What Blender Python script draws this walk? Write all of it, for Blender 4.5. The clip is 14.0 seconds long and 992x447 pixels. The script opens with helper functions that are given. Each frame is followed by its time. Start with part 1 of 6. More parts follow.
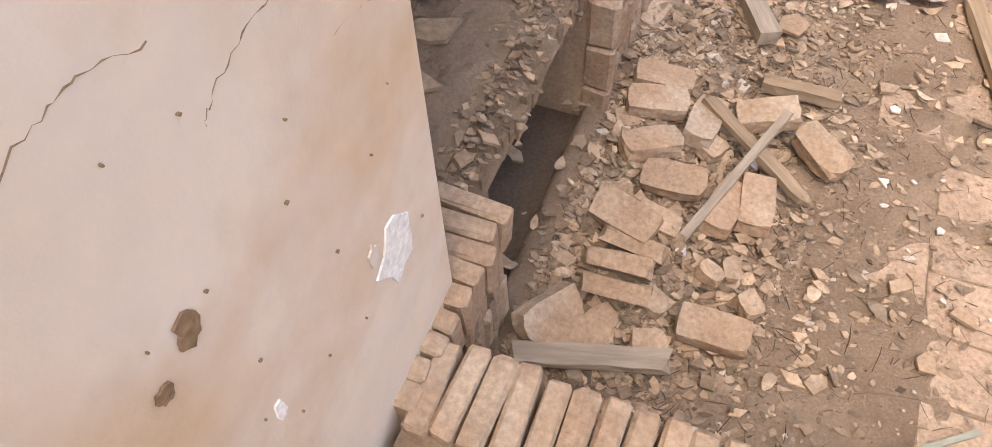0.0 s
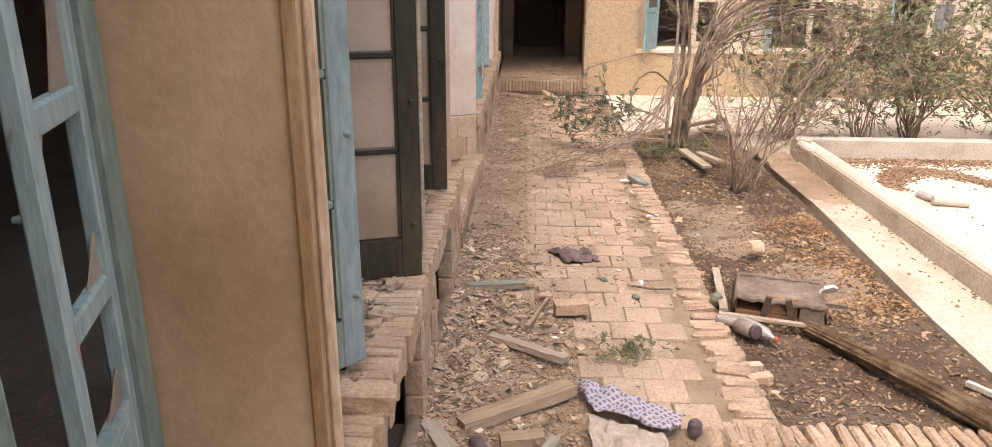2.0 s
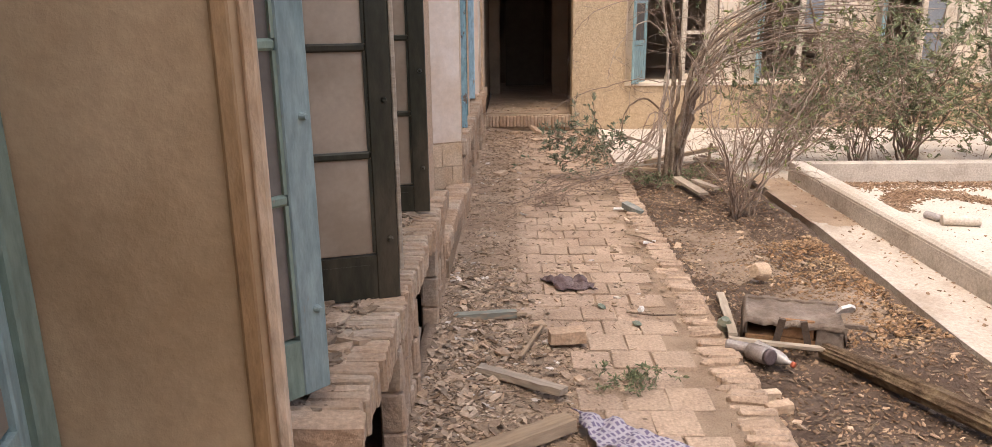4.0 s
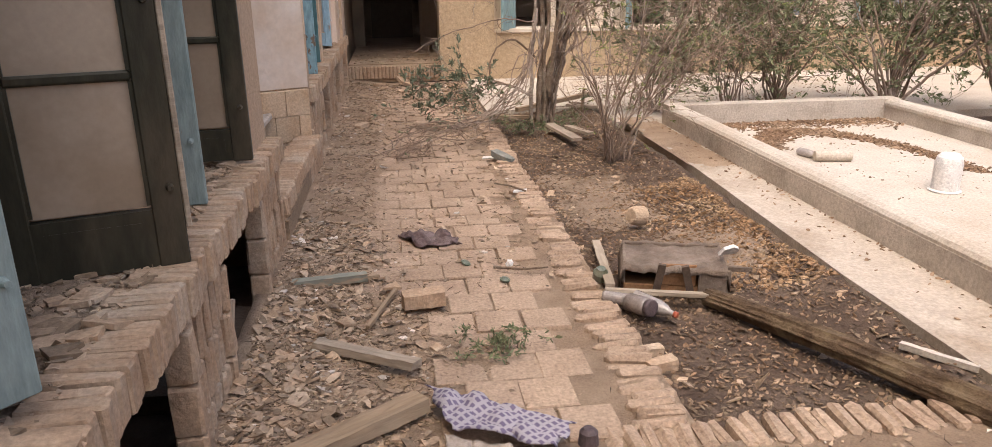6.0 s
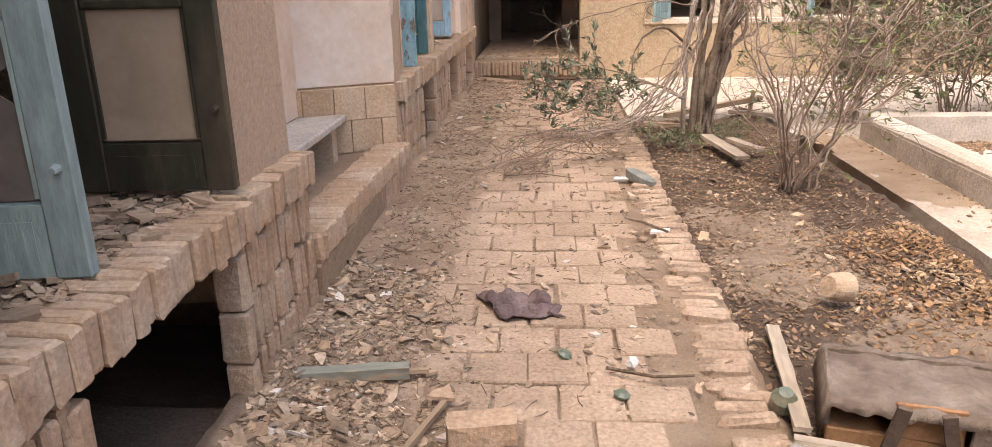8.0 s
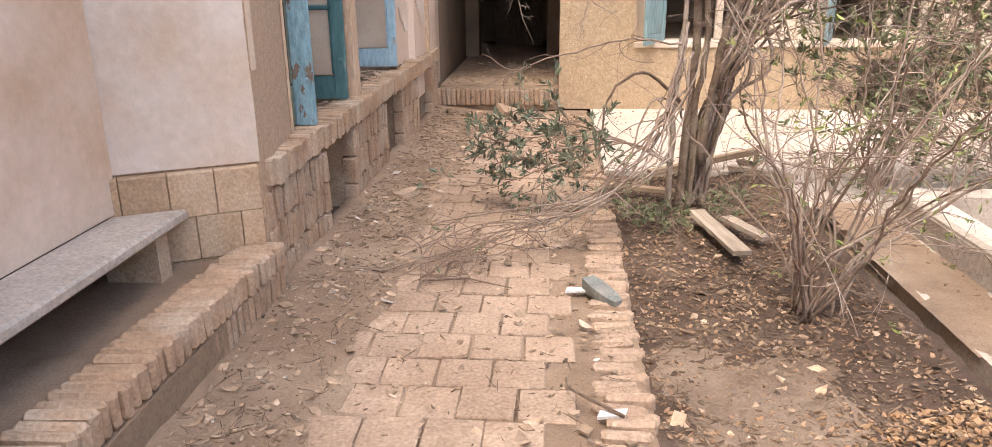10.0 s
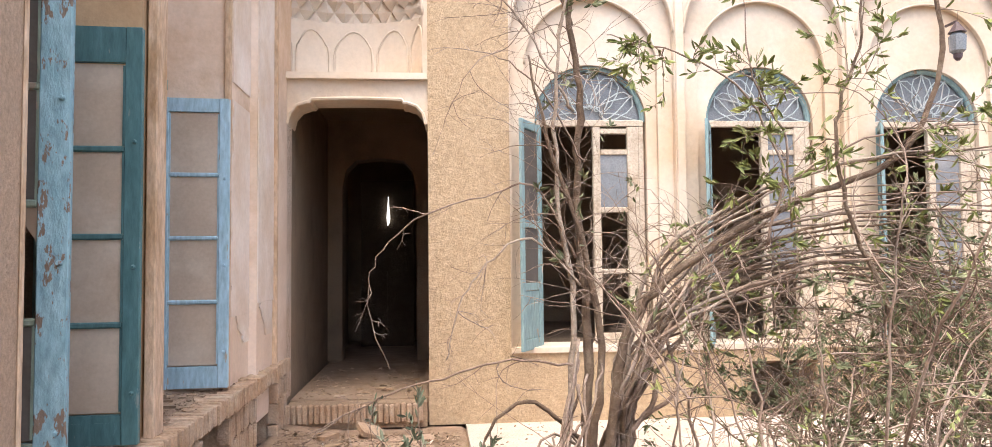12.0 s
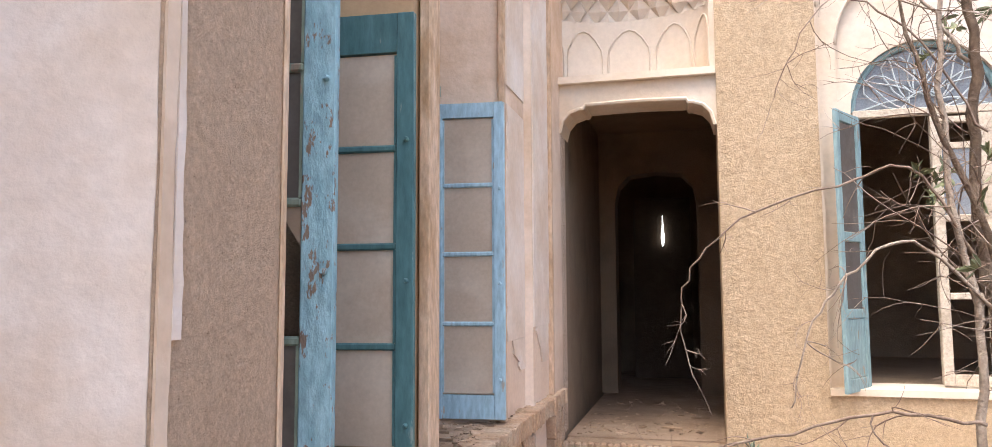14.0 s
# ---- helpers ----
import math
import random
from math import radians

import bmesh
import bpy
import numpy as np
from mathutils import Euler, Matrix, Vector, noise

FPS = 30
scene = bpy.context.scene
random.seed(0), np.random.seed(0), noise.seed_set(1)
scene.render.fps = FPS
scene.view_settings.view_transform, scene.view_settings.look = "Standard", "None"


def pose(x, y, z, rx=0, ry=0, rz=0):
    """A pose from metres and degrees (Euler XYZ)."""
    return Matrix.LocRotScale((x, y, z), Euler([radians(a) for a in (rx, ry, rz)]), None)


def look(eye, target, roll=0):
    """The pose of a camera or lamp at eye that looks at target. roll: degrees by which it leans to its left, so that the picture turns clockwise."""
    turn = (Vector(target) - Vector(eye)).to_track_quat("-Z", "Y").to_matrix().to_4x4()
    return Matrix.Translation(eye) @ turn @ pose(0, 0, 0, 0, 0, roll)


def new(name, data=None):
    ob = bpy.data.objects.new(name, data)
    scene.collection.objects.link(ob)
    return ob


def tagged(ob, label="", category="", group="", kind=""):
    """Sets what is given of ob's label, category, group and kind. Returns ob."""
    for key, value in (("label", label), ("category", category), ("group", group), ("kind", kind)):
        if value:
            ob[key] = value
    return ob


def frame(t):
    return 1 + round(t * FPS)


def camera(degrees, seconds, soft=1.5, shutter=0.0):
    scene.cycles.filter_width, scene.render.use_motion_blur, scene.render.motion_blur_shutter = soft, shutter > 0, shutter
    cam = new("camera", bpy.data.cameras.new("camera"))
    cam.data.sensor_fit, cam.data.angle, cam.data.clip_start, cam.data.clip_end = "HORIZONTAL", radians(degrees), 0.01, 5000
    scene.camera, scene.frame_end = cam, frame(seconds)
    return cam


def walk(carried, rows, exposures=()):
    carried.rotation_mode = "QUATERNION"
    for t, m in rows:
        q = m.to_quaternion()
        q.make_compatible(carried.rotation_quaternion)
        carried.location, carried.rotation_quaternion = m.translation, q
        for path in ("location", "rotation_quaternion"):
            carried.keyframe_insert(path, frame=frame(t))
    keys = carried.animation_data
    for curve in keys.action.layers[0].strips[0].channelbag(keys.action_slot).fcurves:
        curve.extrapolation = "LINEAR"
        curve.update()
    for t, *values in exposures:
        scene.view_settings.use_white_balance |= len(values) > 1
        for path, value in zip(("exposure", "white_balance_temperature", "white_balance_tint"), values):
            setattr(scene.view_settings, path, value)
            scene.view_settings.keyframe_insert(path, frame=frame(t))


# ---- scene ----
cam = camera(66.0, 14.0, 0.8)
PATH = [
    (0, (0.034, -0.004, 2.22), (-0.421, 1.021, 0.564), -2.7),
    (0.5, (0.091, 0.057, 2.227), (-0.096, 1.194, 0.592), -1.5),
    (1, (0.107, 0.129, 2.266), (0.043, 1.539, 0.849), -0.2),
    (1.5, (0.117, 0.158, 2.285), (0.056, 1.847, 1.217), -0.1),
    (2, (0.128, 0.16, 2.248), (0.053, 2.049, 1.596), 0.4),
    (4.3, (0.143, 0.566, 1.959), (0.106, 2.493, 1.428), -1.1),
    (4.5, (0.187, 0.624, 1.967), (0.191, 2.532, 1.367), -1.3),
    (5, (0.288, 0.784, 1.956), (0.402, 2.682, 1.337), -1.3),
    (5.5, (0.381, 0.882, 1.873), (0.503, 2.781, 1.259), -1.2),
    (6, (0.353, 1.099, 1.692), (0.597, 2.982, 1.065), -0.6),
    (6.5, (0.331, 1.347, 1.613), (0.58, 3.231, 0.99), -1.2),
    (7, (0.431, 1.799, 1.497), (0.521, 3.693, 0.859), -1.3),
    (7.5, (0.568, 2.305, 1.432), (0.503, 4.202, 0.802), -1.1),
    (8, (0.653, 2.693, 1.452), (0.52, 4.589, 0.829), -1.1),
    (8.2, (0.66, 2.838, 1.477), (0.519, 4.733, 0.855), -1.0),
    (10.3, (1.117, 4.578, 1.667), (0.97, 6.469, 1.031), -0.5),
    (10.5, (1.139, 4.735, 1.671), (1.046, 6.629, 1.035), -0.5),
    (11, (1.179, 5.066, 1.681), (1.132, 6.978, 1.095), -0.5),
    (11.5, (1.15, 5.326, 1.705), (1.243, 7.296, 1.375), -0.4),
    (11.8, (1.131, 5.432, 1.733), (1.295, 7.424, 1.65), -0.8),
    (12, (1.146, 5.491, 1.725), (1.314, 7.481, 1.827), -0.6),
    (12.5, (1.174, 5.632, 1.722), (1.358, 7.597, 2.045), -0.7),
    (13, (1.162, 5.876, 1.684), (1.356, 7.855, 1.901), -0.8),
    (13.5, (1.01, 6.166, 1.686), (0.981, 8.158, 1.865), -0.3),
    (14, (0.858, 6.372, 1.663), (0.36, 8.3, 1.843), -0.3),
]
walk(cam, [(t, look(eye, target, roll)) for t, eye, target, roll in PATH],
     [(0, 1.8, 6600, 10), (0.5, 1.68, 6850, 10), (1.0, 1.72, 6850, 10), (1.5, 1.8, 6750, 10), (2.2, 1.64, 6600, 10), (4.5, 1.35, 6450, 10), (5.2, 1.26, 6450, 10), (6, 1.2, 6450, 10), (7.5, 1.57, 6450, 10), (8, 1.64, 6450, 10), (10.3, 1.78, 6300, 10), (11, 1.76, 6300, 10), (12, 1.83, 6250, 10), (12.5, 1.65, 6150, 10), (13.0, 1.55, 6050, 10), (13.5, 1.7, 5950, 10), (14, 1.9, 6050, 10)])

# ---- world and light ----
world = bpy.data.worlds.new("sky")
scene.world = world
world.use_nodes = True
wn = world.node_tree
sky = wn.nodes.new("ShaderNodeTexSky")
sky.sky_type, sky.sun_disc = "NISHITA", False
sky.sun_elevation, sky.sun_rotation = radians(68), radians(199)
sky.dust_density, sky.air_density, sky.ozone_density = 5.0, 1.0, 0.5
wn.links.new(sky.outputs[0], wn.nodes["Background"].inputs[0])
wn.nodes["Background"].inputs[1].default_value = 0.15
sun = new("sun", bpy.data.lights.new("sun", "SUN"))
sun.data.energy, sun.data.angle, sun.data.color = 0.45, radians(30), (1.0, 0.93, 0.82)
sun.matrix_world = look((-0.9, -2.6, 7.0), (0, 0, 0))


# ---- materials ----
def material(name, c1, c2, scale=8.0, c3=None, scale3=1.2, amount=0.5, rough=0.9, bump=0.3, grain=60.0, rand=0.0, island=False, metal=0.0, stretch=None, spec=0.25, mottle=0.8, sharp=0.0):
    """Two colours in a fine grain, a third in large stains, relief, and a change from piece to piece."""
    m = bpy.data.materials.new(name)
    m.use_nodes = True
    n, l = m.node_tree.nodes, m.node_tree.links
    bsdf = n["Principled BSDF"]
    bsdf.inputs["Roughness"].default_value, bsdf.inputs["Metallic"].default_value = rough, metal
    bsdf.inputs["Specular IOR Level"].default_value = spec
    geo = n.new("ShaderNodeNewGeometry")
    place = geo.outputs["Position"]
    if stretch:
        mp = n.new("ShaderNodeMapping")
        mp.inputs["Scale"].default_value = stretch
        tc = n.new("ShaderNodeTexCoord")
        l.new(tc.outputs["Object"], mp.inputs["Vector"])
        place = mp.outputs[0]

    def tex(s, detail, lo, hi, crumble=0.62):
        t = n.new("ShaderNodeTexNoise")
        t.inputs["Scale"].default_value, t.inputs["Detail"].default_value, t.inputs["Roughness"].default_value = s, detail, crumble
        l.new(place, t.inputs["Vector"])
        r = n.new("ShaderNodeMapRange")
        r.inputs["From Min"].default_value, r.inputs["From Max"].default_value = lo, hi
        l.new(t.outputs["Fac"], r.inputs["Value"])
        return r.outputs[0], t.outputs["Fac"]

    def mix(a, b, fac, mode="MIX"):
        x = n.new("ShaderNodeMix")
        x.data_type, x.blend_type = "RGBA", mode
        for sock, v in ((x.inputs["Factor"], fac), (x.inputs["A"], a), (x.inputs["B"], b)):
            if isinstance(v, (int, float)):
                sock.default_value = v
            elif isinstance(v, tuple):
                sock.default_value = (*v, 1)
            else:
                l.new(v, sock)
        return x.outputs["Result"]

    f1, _ = tex(scale, 6, 0.3, 0.7)
    col = mix(c1, c2, f1)
    if c3:
        f3, _ = tex(scale3, 5, sharp or 0.62 - 0.3 * amount, sharp + 0.035 if sharp else 0.75 - 0.15 * amount)
        col = mix(col, c3, f3)
    fg, gf = tex(grain, 8, 0.25, 0.75, 0.75 if bump >= 0.7 else 0.62)
    col = mix(col, mix((0.62, 0.62, 0.62), (1.33, 1.33, 1.33), fg), mottle, "MULTIPLY")
    if rand:
        src = geo.outputs["Random Per Island"]
        if not island:
            src = n.new("ShaderNodeObjectInfo").outputs["Random"]
        r = n.new("ShaderNodeMapRange")
        r.inputs["To Min"].default_value, r.inputs["To Max"].default_value = 1 - rand, 1 + rand
        l.new(src, r.inputs["Value"])
        h = n.new("ShaderNodeHueSaturation")
        l.new(r.outputs[0], h.inputs["Value"])
        l.new(col, h.inputs["Color"])
        col = h.outputs[0]
    l.new(col, bsdf.inputs["Base Color"])
    if bump:
        _, big = tex(grain * 0.22, 8, 0, 1, 0.75 if bump >= 0.7 else 0.62)
        add = n.new("ShaderNodeMath")
        add.operation = "MULTIPLY_ADD"
        add.inputs[1].default_value = 2.0
        l.new(big, add.inputs[0])
        l.new(gf, add.inputs[2])
        b = n.new("ShaderNodeBump")
        b.inputs["Strength"].default_value, b.inputs["Distance"].default_value = min(1.0, bump), 0.016
        l.new(add.outputs[0], b.inputs["Height"])
        l.new(b.outputs[0], bsdf.inputs["Normal"])
    return m


BRICK = material("brick_clay", (0.470, 0.325, 0.212), (0.378, 0.248, 0.158), 9, (0.497, 0.385, 0.280), 2.5, 0.55, bump=0.5, rand=0.08)
BRICKS = material("brick_clay_joined", (0.442, 0.313, 0.202), (0.350, 0.235, 0.147), 9, (0.478, 0.377, 0.267), 2.5, 0.5, bump=0.5, rand=0.18, island=True)
PAVER = material("paver_clay", (0.475, 0.345, 0.245), (0.395, 0.28, 0.196), 6, (0.335, 0.23, 0.157), 1.6, 0.65, bump=0.6, rand=0.08, mottle=1.0)
DIRT = material("dirt", (0.405, 0.283, 0.19), (0.285, 0.194, 0.128), 5, (0.48, 0.352, 0.245), 1.1, 0.5, bump=0.9, grain=90)
SAND = material("sandy_earth", (0.36, 0.262, 0.185), (0.28, 0.20, 0.14), 6, (0.22, 0.152, 0.105), 2.5, 0.5, bump=0.9, grain=90)
SOIL = material("soil", (0.165, 0.108, 0.075), (0.10, 0.066, 0.046), 7, (0.22, 0.155, 0.11), 1.3, 0.4, bump=1.0, grain=80)
MORTAR = material("mortar", (0.38, 0.27, 0.175), (0.29, 0.20, 0.13), 14, bump=0.7)
PLASTER = material("white_plaster", (0.75, 0.675, 0.595), (0.69, 0.592, 0.505), 2.2, (0.61, 0.48, 0.36), 1.3, 0.72, rough=0.8, bump=0.3, grain=22, mottle=0.22)
GYPSUM = material("gypsum", (0.69, 0.60, 0.495), (0.65, 0.55, 0.435), 1.8, (0.62, 0.475, 0.33), 0.8, 0.6, rough=0.75, bump=0.15, grain=18, mottle=0.22)
AGED = material("aged_plaster", (0.78, 0.67, 0.55), (0.73, 0.60, 0.46), 2.5, (0.62, 0.44, 0.265), 1.5, 0.55, rough=0.8, bump=0.22, grain=10, mottle=0.18)
ROSE = material("rose_plaster", (0.74, 0.60, 0.475), (0.66, 0.51, 0.385), 2.0, (0.55, 0.39, 0.26), 1.1, 0.55, rough=0.8, bump=0.3, grain=25, mottle=0.22)
TAN = material("tan_plaster", (0.535, 0.372, 0.217), (0.475, 0.32, 0.18), 3.0, (0.375, 0.24, 0.128), 1.6, 0.6, rough=0.8, bump=0.25, grain=25, mottle=0.22)
STUCCO = material("straw_stucco", (0.62, 0.455, 0.315), (0.53, 0.38, 0.255), 18, (0.33, 0.225, 0.145), 62, 0.5, bump=0.9, grain=45, sharp=0.655)
OCHRE = material("ochre_stucco", (0.56, 0.42, 0.272), (0.47, 0.34, 0.21), 14, (0.34, 0.235, 0.145), 34, 0.55, bump=0.9, grain=32, sharp=0.69)
CONCRETE = material("pale_concrete", (0.56, 0.49, 0.41), (0.47, 0.40, 0.325), 3.5, (0.46, 0.375, 0.29), 1.0, 0.4, rough=0.85, bump=0.3, grain=50)
KERB = material("dusty_concrete", (0.50, 0.42, 0.34), (0.42, 0.345, 0.27), 3.5, (0.33, 0.25, 0.18), 1.4, 0.45, rough=0.85, bump=0.4, grain=50)
RIM = material("grey_concrete", (0.56, 0.485, 0.405), (0.46, 0.395, 0.325), 4, (0.36, 0.295, 0.235), 1.6, 0.5, rough=0.85, bump=0.45, grain=50)
BLUE = material("blue_paint", (0.275, 0.335, 0.318), (0.20, 0.256, 0.245), 12, (0.25, 0.19, 0.14), 15, 0.30, rough=0.55, bump=0.3, grain=35, stretch=(1, 1, 0.25), sharp=0.645)
SKYBLUE = material("light_blue_paint", (0.40, 0.57, 0.65), (0.33, 0.48, 0.56), 10, (0.40, 0.35, 0.29), 16, 0.25, rough=0.5, bump=0.25, grain=35, stretch=(1, 1, 0.25), sharp=0.66)
FLAKE = material("flaking_blue_paint", (0.29, 0.44, 0.48), (0.20, 0.34, 0.38), 14, (0.20, 0.145, 0.105), 24, 0.85, rough=0.6, bump=0.6, grain=30, stretch=(1, 1, 0.4), sharp=0.575)
TEAL = material("teal_paint", (0.095, 0.195, 0.20), (0.068, 0.15, 0.155), 10, (0.22, 0.27, 0.25), 16, 0.3, rough=0.45, bump=0.25, grain=30, stretch=(1, 1, 0.25), sharp=0.67)
SAGE = material("sage_paint", (0.25, 0.30, 0.235), (0.19, 0.235, 0.18), 10, (0.30, 0.24, 0.18), 13, 0.4, rough=0.6, bump=0.35, grain=35, stretch=(1, 1, 0.25), sharp=0.62)
WORNGREEN = material("worn_green_paint", (0.30, 0.295, 0.235), (0.225, 0.22, 0.175), 10, (0.33, 0.25, 0.175), 9, 0.4, rough=0.75, bump=0.4, grain=35, stretch=(0.25, 1, 1), sharp=0.55)
PALEGREEN = material("pale_green_paint", (0.36, 0.44, 0.40), (0.28, 0.355, 0.325), 10, (0.30, 0.24, 0.18), 13, 0.4, rough=0.6, bump=0.35, grain=35, stretch=(1, 1, 0.25), sharp=0.64)
SHUTTER = material("shutter_paint", (0.27, 0.375, 0.375), (0.20, 0.295, 0.30), 12, (0.27, 0.22, 0.17), 15, 0.3, rough=0.6, bump=0.3, grain=35, stretch=(1, 1, 0.25), sharp=0.62)
GREEN = material("dark_green_paint", (0.048, 0.045, 0.03), (0.034, 0.031, 0.021), 8, (0.075, 0.06, 0.04), 3, 0.4, rough=0.4, bump=0.2, grain=30, stretch=(1, 1, 0.3))
PANE = material("dusty_glass", (0.36, 0.275, 0.195), (0.29, 0.215, 0.15), 2.2, (0.43, 0.34, 0.255), 1.5, 0.5, rough=0.3, bump=0.03, grain=40, spec=0.5, mottle=0.22)
PALEPANE = material("pale_dusty_glass", (0.53, 0.435, 0.335), (0.45, 0.36, 0.27), 2.2, (0.60, 0.52, 0.42), 1.8, 0.5, rough=0.3, bump=0.03, grain=40, spec=0.5, mottle=0.25)
GREYPANE = material("grey_dusty_glass", (0.155, 0.135, 0.12), (0.12, 0.105, 0.09), 3, (0.20, 0.175, 0.15), 2, 0.4, rough=0.25, bump=0.03, grain=40, spec=0.5, mottle=0.22)
WOOD = material("weathered_wood", (0.37, 0.265, 0.17), (0.27, 0.185, 0.115), 12, (0.44, 0.34, 0.24), 3, 0.5, rough=0.8, bump=0.6, grain=40, stretch=(0.12, 1, 1))
GREYWOOD = material("grey_wood", (0.42, 0.34, 0.26), (0.31, 0.24, 0.175), 12, (0.50, 0.41, 0.31), 3, 0.5, rough=0.85, bump=0.6, grain=40, stretch=(0.12, 1, 1))
BARK = material("bark", (0.27, 0.19, 0.13), (0.17, 0.115, 0.08), 20, (0.36, 0.28, 0.20), 4, 0.5, rough=0.95, bump=1.0, grain=70)
TWIG = material("twig_bark", (0.29, 0.21, 0.155), (0.19, 0.13, 0.095), 25, (0.40, 0.32, 0.255), 3, 0.5, rough=0.9, bump=0.3, rand=0.25, island=True)
LEAF = material("leaf", (0.20, 0.215, 0.11), (0.14, 0.155, 0.08), 20, (0.29, 0.29, 0.15), 3, 0.4, rough=0.55, bump=0, rand=0.35, island=True)
DRYLEAF = material("dry_leaf", (0.275, 0.17, 0.10), (0.18, 0.11, 0.065), 6, (0.36, 0.25, 0.165), 2, 0.5, rough=0.8, bump=0, rand=0.4, island=True)
CHIP = material("plaster_chips", (0.405, 0.288, 0.192), (0.315, 0.213, 0.136), 12, (0.51, 0.395, 0.285), 4, 0.40, rough=0.9, bump=0.4, rand=0.4, island=True)
# plaster colour darkened to carry the shade of unlit rooms and passage
ROOMSHADE = material("shaded_plaster", (0.30, 0.22, 0.15), (0.25, 0.18, 0.12), 3, (0.18, 0.13, 0.09), 1, 0.5, bump=0.3)
# dark brown with the shade of deep places put into the colour
SHADEBROWN = material("shade_brown", (0.14, 0.10, 0.07), (0.10, 0.07, 0.05), 6, bump=0.6)


# ---- builders ----
def part(name, bm, mat, parent=None, label="", smooth=False):
    me = bpy.data.meshes.new(name)
    bmesh.ops.recalc_face_normals(bm, faces=bm.faces)
    bm.to_mesh(me)
    bm.free()
    me.materials.append(mat)
    if smooth:
        me.polygons.foreach_set("use_smooth", [True] * len(me.polygons))
    ob = new(name, me)
    ob.parent = parent
    if label:
        tagged(ob, label)
    return ob


def soup(name, verts, faces, mat, parent=None, smooth=False):
    me = bpy.data.meshes.new(name)
    me.from_pydata(verts, [], faces)
    me.materials.append(mat)
    if smooth:
        me.polygons.foreach_set("use_smooth", [True] * len(me.polygons))
    ob = new(name, me)
    ob.parent = parent
    return ob


def empty(name, m=None):
    ob = new(name)
    if m is not None:
        ob.matrix_world = m
    return ob


def box(bm, x0, x1, y0, y1, z0, z1, m=None):
    r = bmesh.ops.create_cube(bm, size=1.0)
    bmesh.ops.scale(bm, vec=(x1 - x0, y1 - y0, z1 - z0), verts=r["verts"])
    bmesh.ops.translate(bm, vec=((x0 + x1) / 2, (y0 + y1) / 2, (z0 + z1) / 2), verts=r["verts"])
    if m is not None:
        bmesh.ops.transform(bm, matrix=m, verts=r["verts"])
    return r["verts"]


def prism(bm, pts, z0, z1):
    lo = [bm.verts.new((x, y, z0)) for x, y in pts]
    hi = [bm.verts.new((x, y, z1)) for x, y in pts]
    k = len(pts)
    bm.faces.new(lo[::-1]), bm.faces.new(hi)
    for i in range(k):
        bm.faces.new((lo[i], lo[(i + 1) % k], hi[(i + 1) % k], hi[i]))


def upright(bm, pts, y0, y1):
    """A slab whose outline lies in x and z, from y0 to y1."""
    a = [bm.verts.new((x, y0, z)) for x, z in pts]
    b = [bm.verts.new((x, y1, z)) for x, z in pts]
    k = len(pts)
    bm.faces.new(a), bm.faces.new(b[::-1])
    for i in range(k):
        bm.faces.new((a[i], b[i], b[(i + 1) % k], a[(i + 1) % k]))


def bevelled(bm, width, segments=1):
    bmesh.ops.bevel(bm, geom=bm.edges[:], offset=width, segments=segments, profile=0.6, affect="EDGES", clamp_overlap=True)


def blunt_box(sx, sy, sz, bevel, wobble, seed):
    """A worn block centred on its base."""
    bm = bmesh.new()
    box(bm, -sx / 2, sx / 2, -sy / 2, sy / 2, 0, sz)
    bevelled(bm, bevel)
    rng = random.Random(seed)
    for v in bm.verts:
        v.co += Vector((rng.uniform(-1, 1), rng.uniform(-1, 1), rng.uniform(-1, 1))) * wobble
    return bm


def mesh_of(bm, name, mat):
    me = bpy.data.meshes.new(name)
    bmesh.ops.recalc_face_normals(bm, faces=bm.faces)
    bm.to_mesh(me)
    bm.free()
    me.materials.append(mat)
    return me


def put(name, me, m, parent=None):
    ob = new(name, me)
    ob.parent = parent
    ob.matrix_world = m
    return ob


def structure(name, build, mat, label=""):
    bm = bmesh.new()
    build(bm)
    ob = part(name, bm, mat)
    return tagged(ob, label, kind="structure")


def tube(verts, faces, pts, radii, sides=6):
    """Adds a tapering tube along pts."""
    base = len(verts)
    n = len(pts)
    for i, p in enumerate(pts):
        d = (pts[min(i + 1, n - 1)] - pts[max(i - 1, 0)]).normalized()
        u = d.cross(Vector((0.31, 0.17, 0.93)))
        u = u.normalized() if u.length > 1e-4 else Vector((1, 0, 0))
        w = d.cross(u)
        for k in range(sides):
            a = 2 * math.pi * k / sides
            verts.append(p + (u * math.cos(a) + w * math.sin(a)) * radii[i])
    for i in range(n - 1):
        for k in range(sides):
            k2 = (k + 1) % sides
            faces.append((base + i * sides + k, base + i * sides + k2, base + (i + 1) * sides + k2, base + (i + 1) * sides + k))
    faces.append(tuple(base + k for k in range(sides))[::-1])
    faces.append(tuple(base + (n - 1) * sides + k for k in range(sides)))


# ---- the plan ----
PX = -0.38        # face of the plinth
PZ = 0.74         # top of the plinth
WX = -0.98        # plane of the window frames
FY = 13.8         # face of the far front
TOP = 5.35        # underside of the eaves
VENTS = [(1.0, 1.95, 0.62), (2.55, 3.5, 0.6), (4.1, 5.0, 0.6), (8.93, 9.62, 0.54), (10.72, 11.41, 0.46), (12.29, 13.15, 0.5)]
SOLID = [(-2.5, 1.0), (1.95, 2.55), (3.5, 4.1), (5.0, 5.85), (7.95, 8.93), (9.62, 10.72), (11.41, 12.29), (13.15, FY)]


